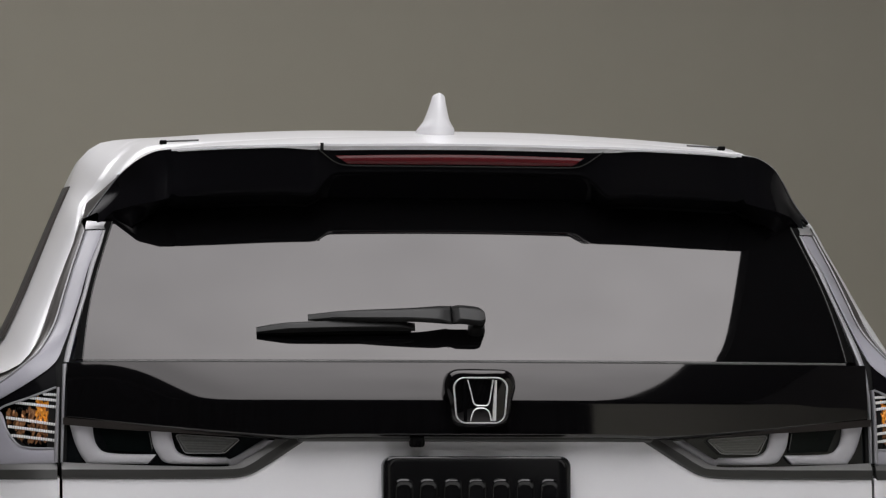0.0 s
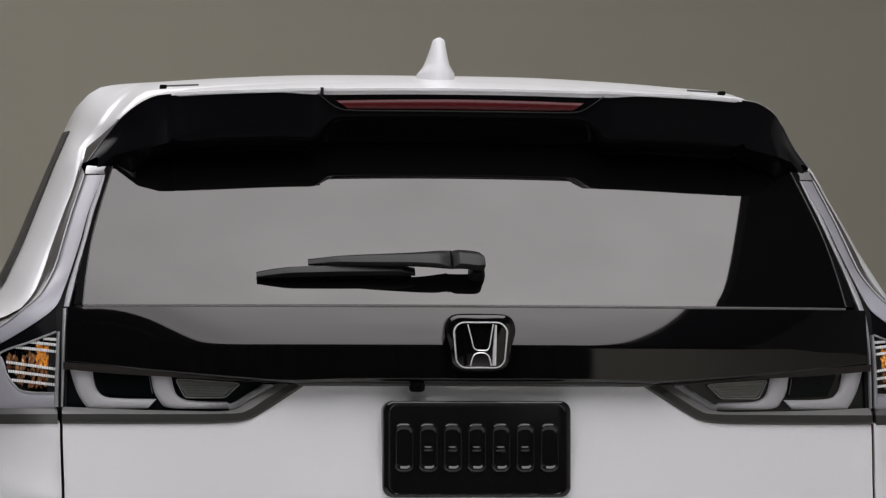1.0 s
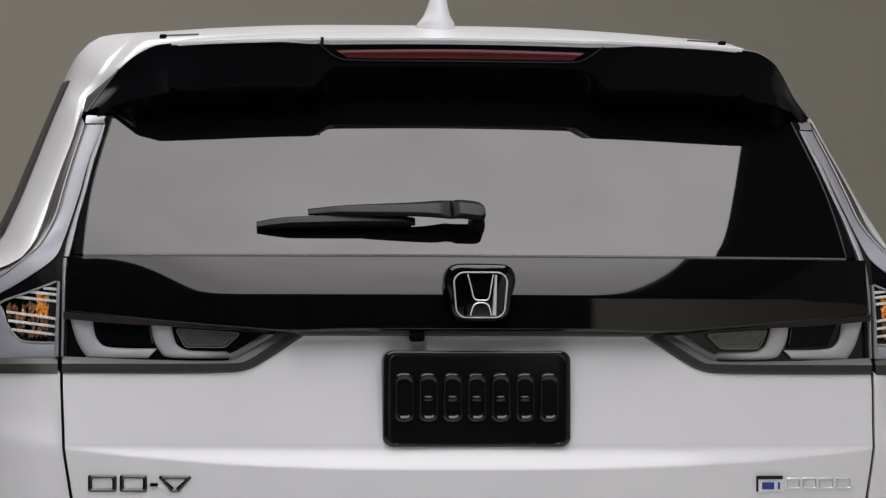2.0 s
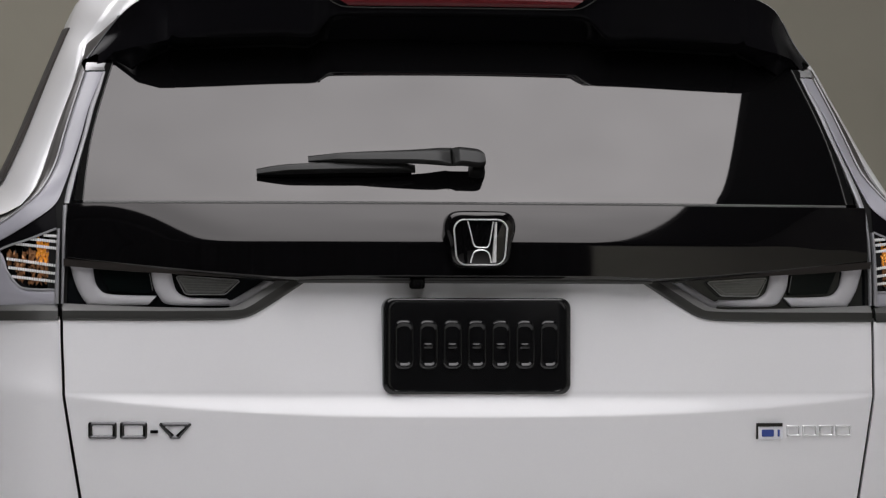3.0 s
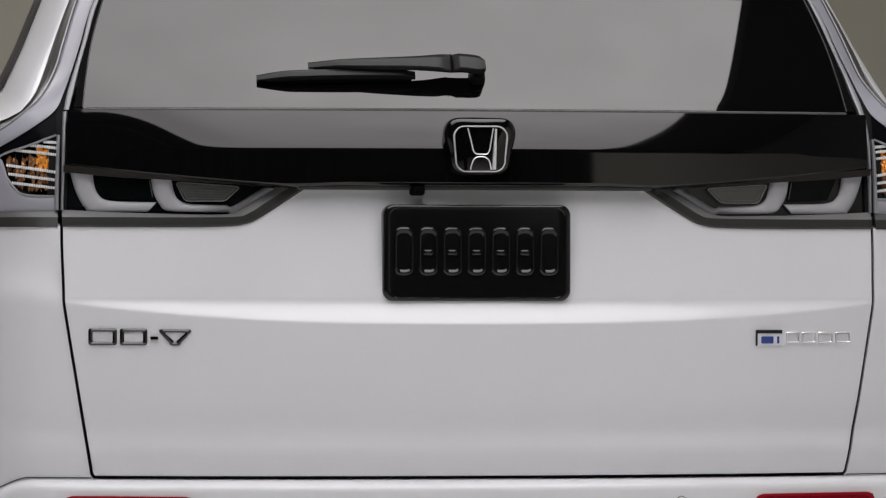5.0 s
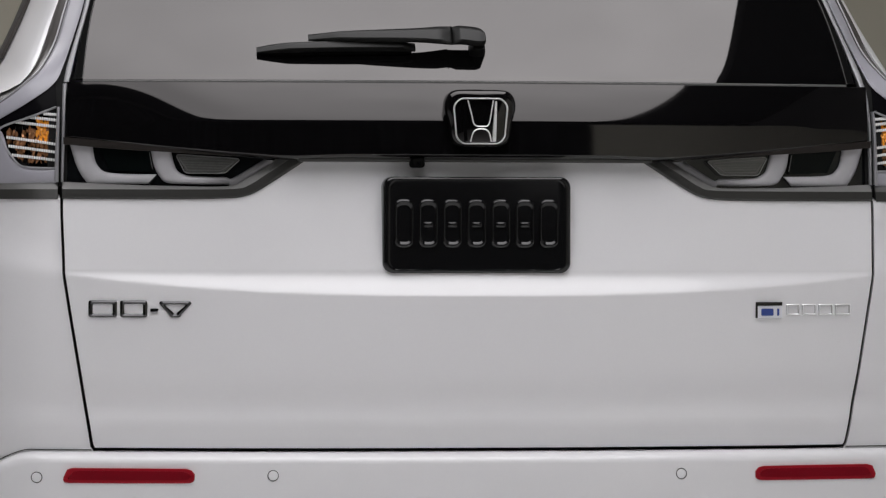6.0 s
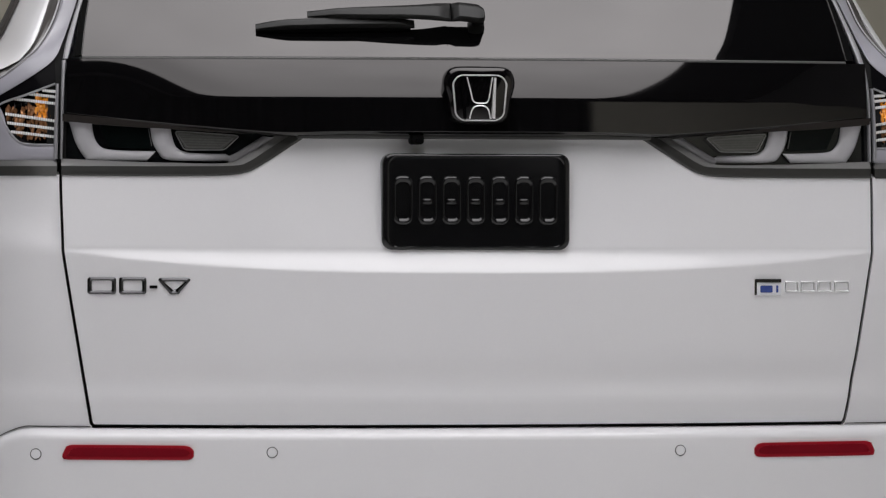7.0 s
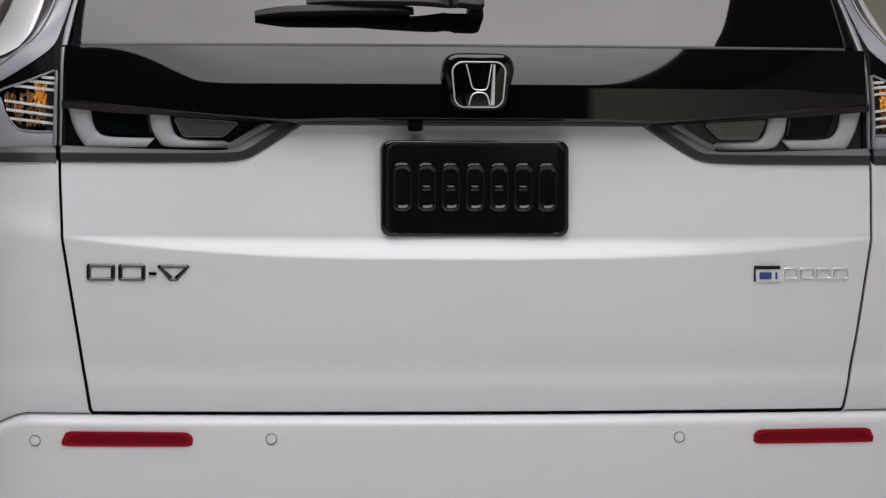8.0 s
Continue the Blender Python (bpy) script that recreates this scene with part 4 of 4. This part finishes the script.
    part("seam_strip", ruled([(0.6965, 1.136), (0.6955, 1.20), (0.6940, 1.262)], [(0.7035, 1.136), (0.7015, 1.20), (0.6990, 1.262)], sx, out=0.004, nu=16, nv=5, prof=dome(0.003), thick=0.02), SILVERTRIM, sl, "silver strip along the shut line")

# ---- bumper
def bumper_y(x, z):
    return 0.004 + bow(x) - 0.006 * smooth01(z, 0.45, 0.62) + 0.02 * smooth01(0.6 - z, 0.0, 0.3)


rows = []
bx = np.linspace(-0.90, 0.90, 91)
for back, drop in ((0.075, 0.000), (0.040, 0.000), (0.022, 0.0012), (0.012, 0.004), (0.005, 0.0085), (0.001, 0.0140), (0.0, 0.020)):
    rows.append([(x, bumper_y(x, 0.67) + back, bumper_top(x) - drop) for x in bx])
for z in np.linspace(0, 1, 14)[1:]:
    rows.append([(x, bumper_y(x, (bumper_top(x) - 0.02) * (1 - z) + 0.30 * z), (bumper_top(x) - 0.02) * (1 - z) + 0.30 * z) for x in bx])
bumper = part("bumper", sheet(rows, 0.01), PAINT, car, "white rear bumper", angle=60)
for sx in (-1, 1):
    low = [(x, z - 0.0048) for x, z in ((0.4735, 0.646), (0.478, 0.6415), (0.488, 0.6408), (0.58, 0.6405), (0.68, 0.6405), (0.688, 0.6415), (0.6895, 0.645))]
    high = [(x, z - 0.0048) for x, z in ((0.4735, 0.656), (0.478, 0.6625), (0.488, 0.6650), (0.58, 0.6655), (0.674, 0.6655), (0.6830, 0.6630), (0.6890, 0.6500))]
    part("reflector", ruled(low, high, sx, yf=bumper_y, out=0.0, nu=50, nv=9, prof=lambda v: 0.0050 * smooth01(v, 0.05, 0.8) + 0.0015 * (1 - smooth01(v, 0.0, 0.12)), thick=0.01, curved=False), RED, bumper, "dark red bumper reflector")
    # Patch coloured darker for the dim reflection; the reflector itself is one red.
    part("reflector_dim_patch", ruled([(x + 0.006 if x < 0.6 else x - 0.008, z + 0.0052) for x, z in low], [(x + 0.006 if x < 0.6 else x - 0.008, z - 0.0045) for x, z in high], sx, yf=bumper_y, out=0.0008, nu=40, nv=6, prof=lambda v: 0.0050 * smooth01(0.22 + 0.58 * v, 0.05, 0.8), thick=0.004, curved=False), REDDIM, bpy.data.objects["reflector"] if sx < 0 else bpy.data.objects["reflector.001"], "patch coloured darker for a dim reflection")
    for x, z in ((0.344, 0.649), (0.733, 0.6445)):
        sensor = part("parking_sensor", slab(rounded(0.0079, 0.0079, 0.0078, 8), [(0.001, -0.0012), (0.0, -0.0008), (0.0, 0.01)], (sx * x, 0, z), yf=bumper_y), PAINT, bumper, "white round parking sensor")
        part("sensor_gap", ring(rounded(0.0096, 0.0096, 0.0095, 8), rounded(0.0079, 0.0079, 0.0078, 8), -0.0012, 0.006, (sx * x, 0, z), bumper_y), GAP, sensor)

# ---- number plate: its characters are plain embossed bars
plate_out = rounded(0.1587, 0.0807, 0.0175, 8)
plate = part("number_plate", slab(plate_out, [(0.0, 0.040), (0.0, 0.0065), (0.0006, 0.0038), (0.0020, 0.0016), (0.0042, 0.0002), (0.0068, -0.0006), (0.0092, -0.0008), (0.0105, -0.0006), (0.0120, 0.0002), (0.0130, 0.0003)], (-0.0008, 0.0295, 1.0658)), PLATE, car, "black blank number plate with embossed bars", angle=25)
for k in range(7):
    x = -0.1244 + 0.0408 * k
    bar_k = part("embossed_bar", slab(rounded(0.0165, 0.0415, 0.012, 6), [(0.0115, 0.0008), (0.0095, -0.0012), (0.0060, -0.0034), (0.0038, -0.0034), (0.0012, -0.0010), (0.0, 0.0015), (0.0, 0.006)], (x, 0.0295, 1.0680)), PLATE, plate, angle=60)
    if 0 < k < 6:
        part("cross_bar", slab(rounded(0.0095, 0.0055, 0.004, 4), [(0.0030, -0.0032), (0.0012, -0.0016), (0.0, 0.0010), (0.0, 0.003)], (x, 0.0295, 1.0660)), PLATE, bar_k, angle=60)

# ---- badges on the tailgate, as plain bars
badge = tagged(new("model_badge"), "row of plain dark chrome frames on the tailgate")
badge.parent = car
for x0, x1, z0, z1, taper in ((-0.648, -0.601, 0.911, 0.939, 1.0), (-0.596, -0.551, 0.911, 0.939, 1.0), (-0.5315, -0.4785, 0.911, 0.938, 0.36)):
    hw, hh, xm, zm = (x1 - x0) / 2, (z1 - z0) / 2, (x0 + x1) / 2, (z0 + z1) / 2
    outer = rounded(hw * taper, hh, 0.004, 3, top=hw)
    inner = rounded(max(0.0025, hw * taper - 0.007), hh - 0.0055, 0.002, 3, top=hw - (0.007 if taper == 1.0 else 0.010))
    part("badge_frame", ring(outer, inner, -0.004, 0.004, (xm, gate_skin(xm, zm), zm), gate_skin), BADGEDARK, badge, "dark chrome frame")
part("badge_bar", slab(rounded(0.0065, 0.0026, 0.001, 3), [(0.0008, -0.004), (0.0, -0.003), (0.0, 0.004)], (-0.5395, 0, 0.923), yf=gate_skin), BADGEDARK, badge, "dark chrome bar")
drive = new("drive_badge")
drive.parent = car
tagged(drive, "small blue and white badge with pale bars")
tile = part("badge_tile", slab(rounded(0.0235, 0.013, 0.0015, 3), [(0.001, -0.003), (0.0, -0.002), (0.0, 0.004)], (0.4995, 0, 0.922), yf=gate_skin), BADGEWHITE, drive, "white tile with a dark top edge")
part("tile_edge", slab(rounded(0.0235, 0.003, 0.0008, 3), [(0.0008, -0.0042), (0.0, -0.003), (0.0, 0.002)], (0.4995, 0, 0.9335), yf=gate_skin), BLACK, tile)
part("tile_edge", slab(rounded(0.0016, 0.0125, 0.0006, 3), [(0.0005, -0.0040), (0.0, -0.003), (0.0, 0.002)], (0.4775, 0, 0.922), yf=gate_skin), BLACK, tile)
part("inlay", slab(rounded(0.011, 0.0062, 0.002, 3), [(0.0005, -0.0042), (0.0, -0.003), (0.0, 0.002)], (0.4965, 0, 0.9195), yf=gate_skin), BADGEBLUE, tile, "blue bar")
part("inlay", slab(rounded(0.002, 0.0062, 0.001, 3), [(0.0005, -0.0042), (0.0, -0.003), (0.0, 0.002)], (0.5155, 0, 0.9195), yf=gate_skin), BADGEBLUE, tile, "blue bar")
for x0, x1 in ((0.530, 0.554), (0.558, 0.584), (0.588, 0.614), (0.618, 0.646)):
    hw, xm = (x1 - x0) / 2, (x0 + x1) / 2
    part("badge_frame", ring(rounded(hw, 0.0095, 0.0015, 3), rounded(hw - 0.003, 0.0065, 0.001, 3), -0.003, 0.004, (xm, 0, 0.9235), gate_skin), BRIGHT, drive, "bright frame")


# ---- wheels
def wheel(x, y):
    w = new("wheel")
    w.parent = car
    w.location = (x, y, 0.36)
    prof = [(0.235, -0.10), (0.30, -0.115), (0.345, -0.10), (0.36, -0.06), (0.36, 0.06), (0.345, 0.10), (0.30, 0.115), (0.235, 0.10)]
    for name, pr, mat in (("tyre", prof, TYRE), ("rim", [(0.235, -0.09), (0.22, -0.07), (0.06, -0.02), (0.05, 0.02), (0.22, 0.07), (0.235, 0.09)], ALLOY)):
        rows = [[(s, r * math.cos(a), r * math.sin(a)) for r, s in pr + pr[:1]] for a in np.linspace(0, 2 * math.pi, 49)]
        part(name, sheet(rows), mat, w, angle=30)


for x in (-0.80, 0.80):
    for y in (0.98, 3.68):
        wheel(x, y)
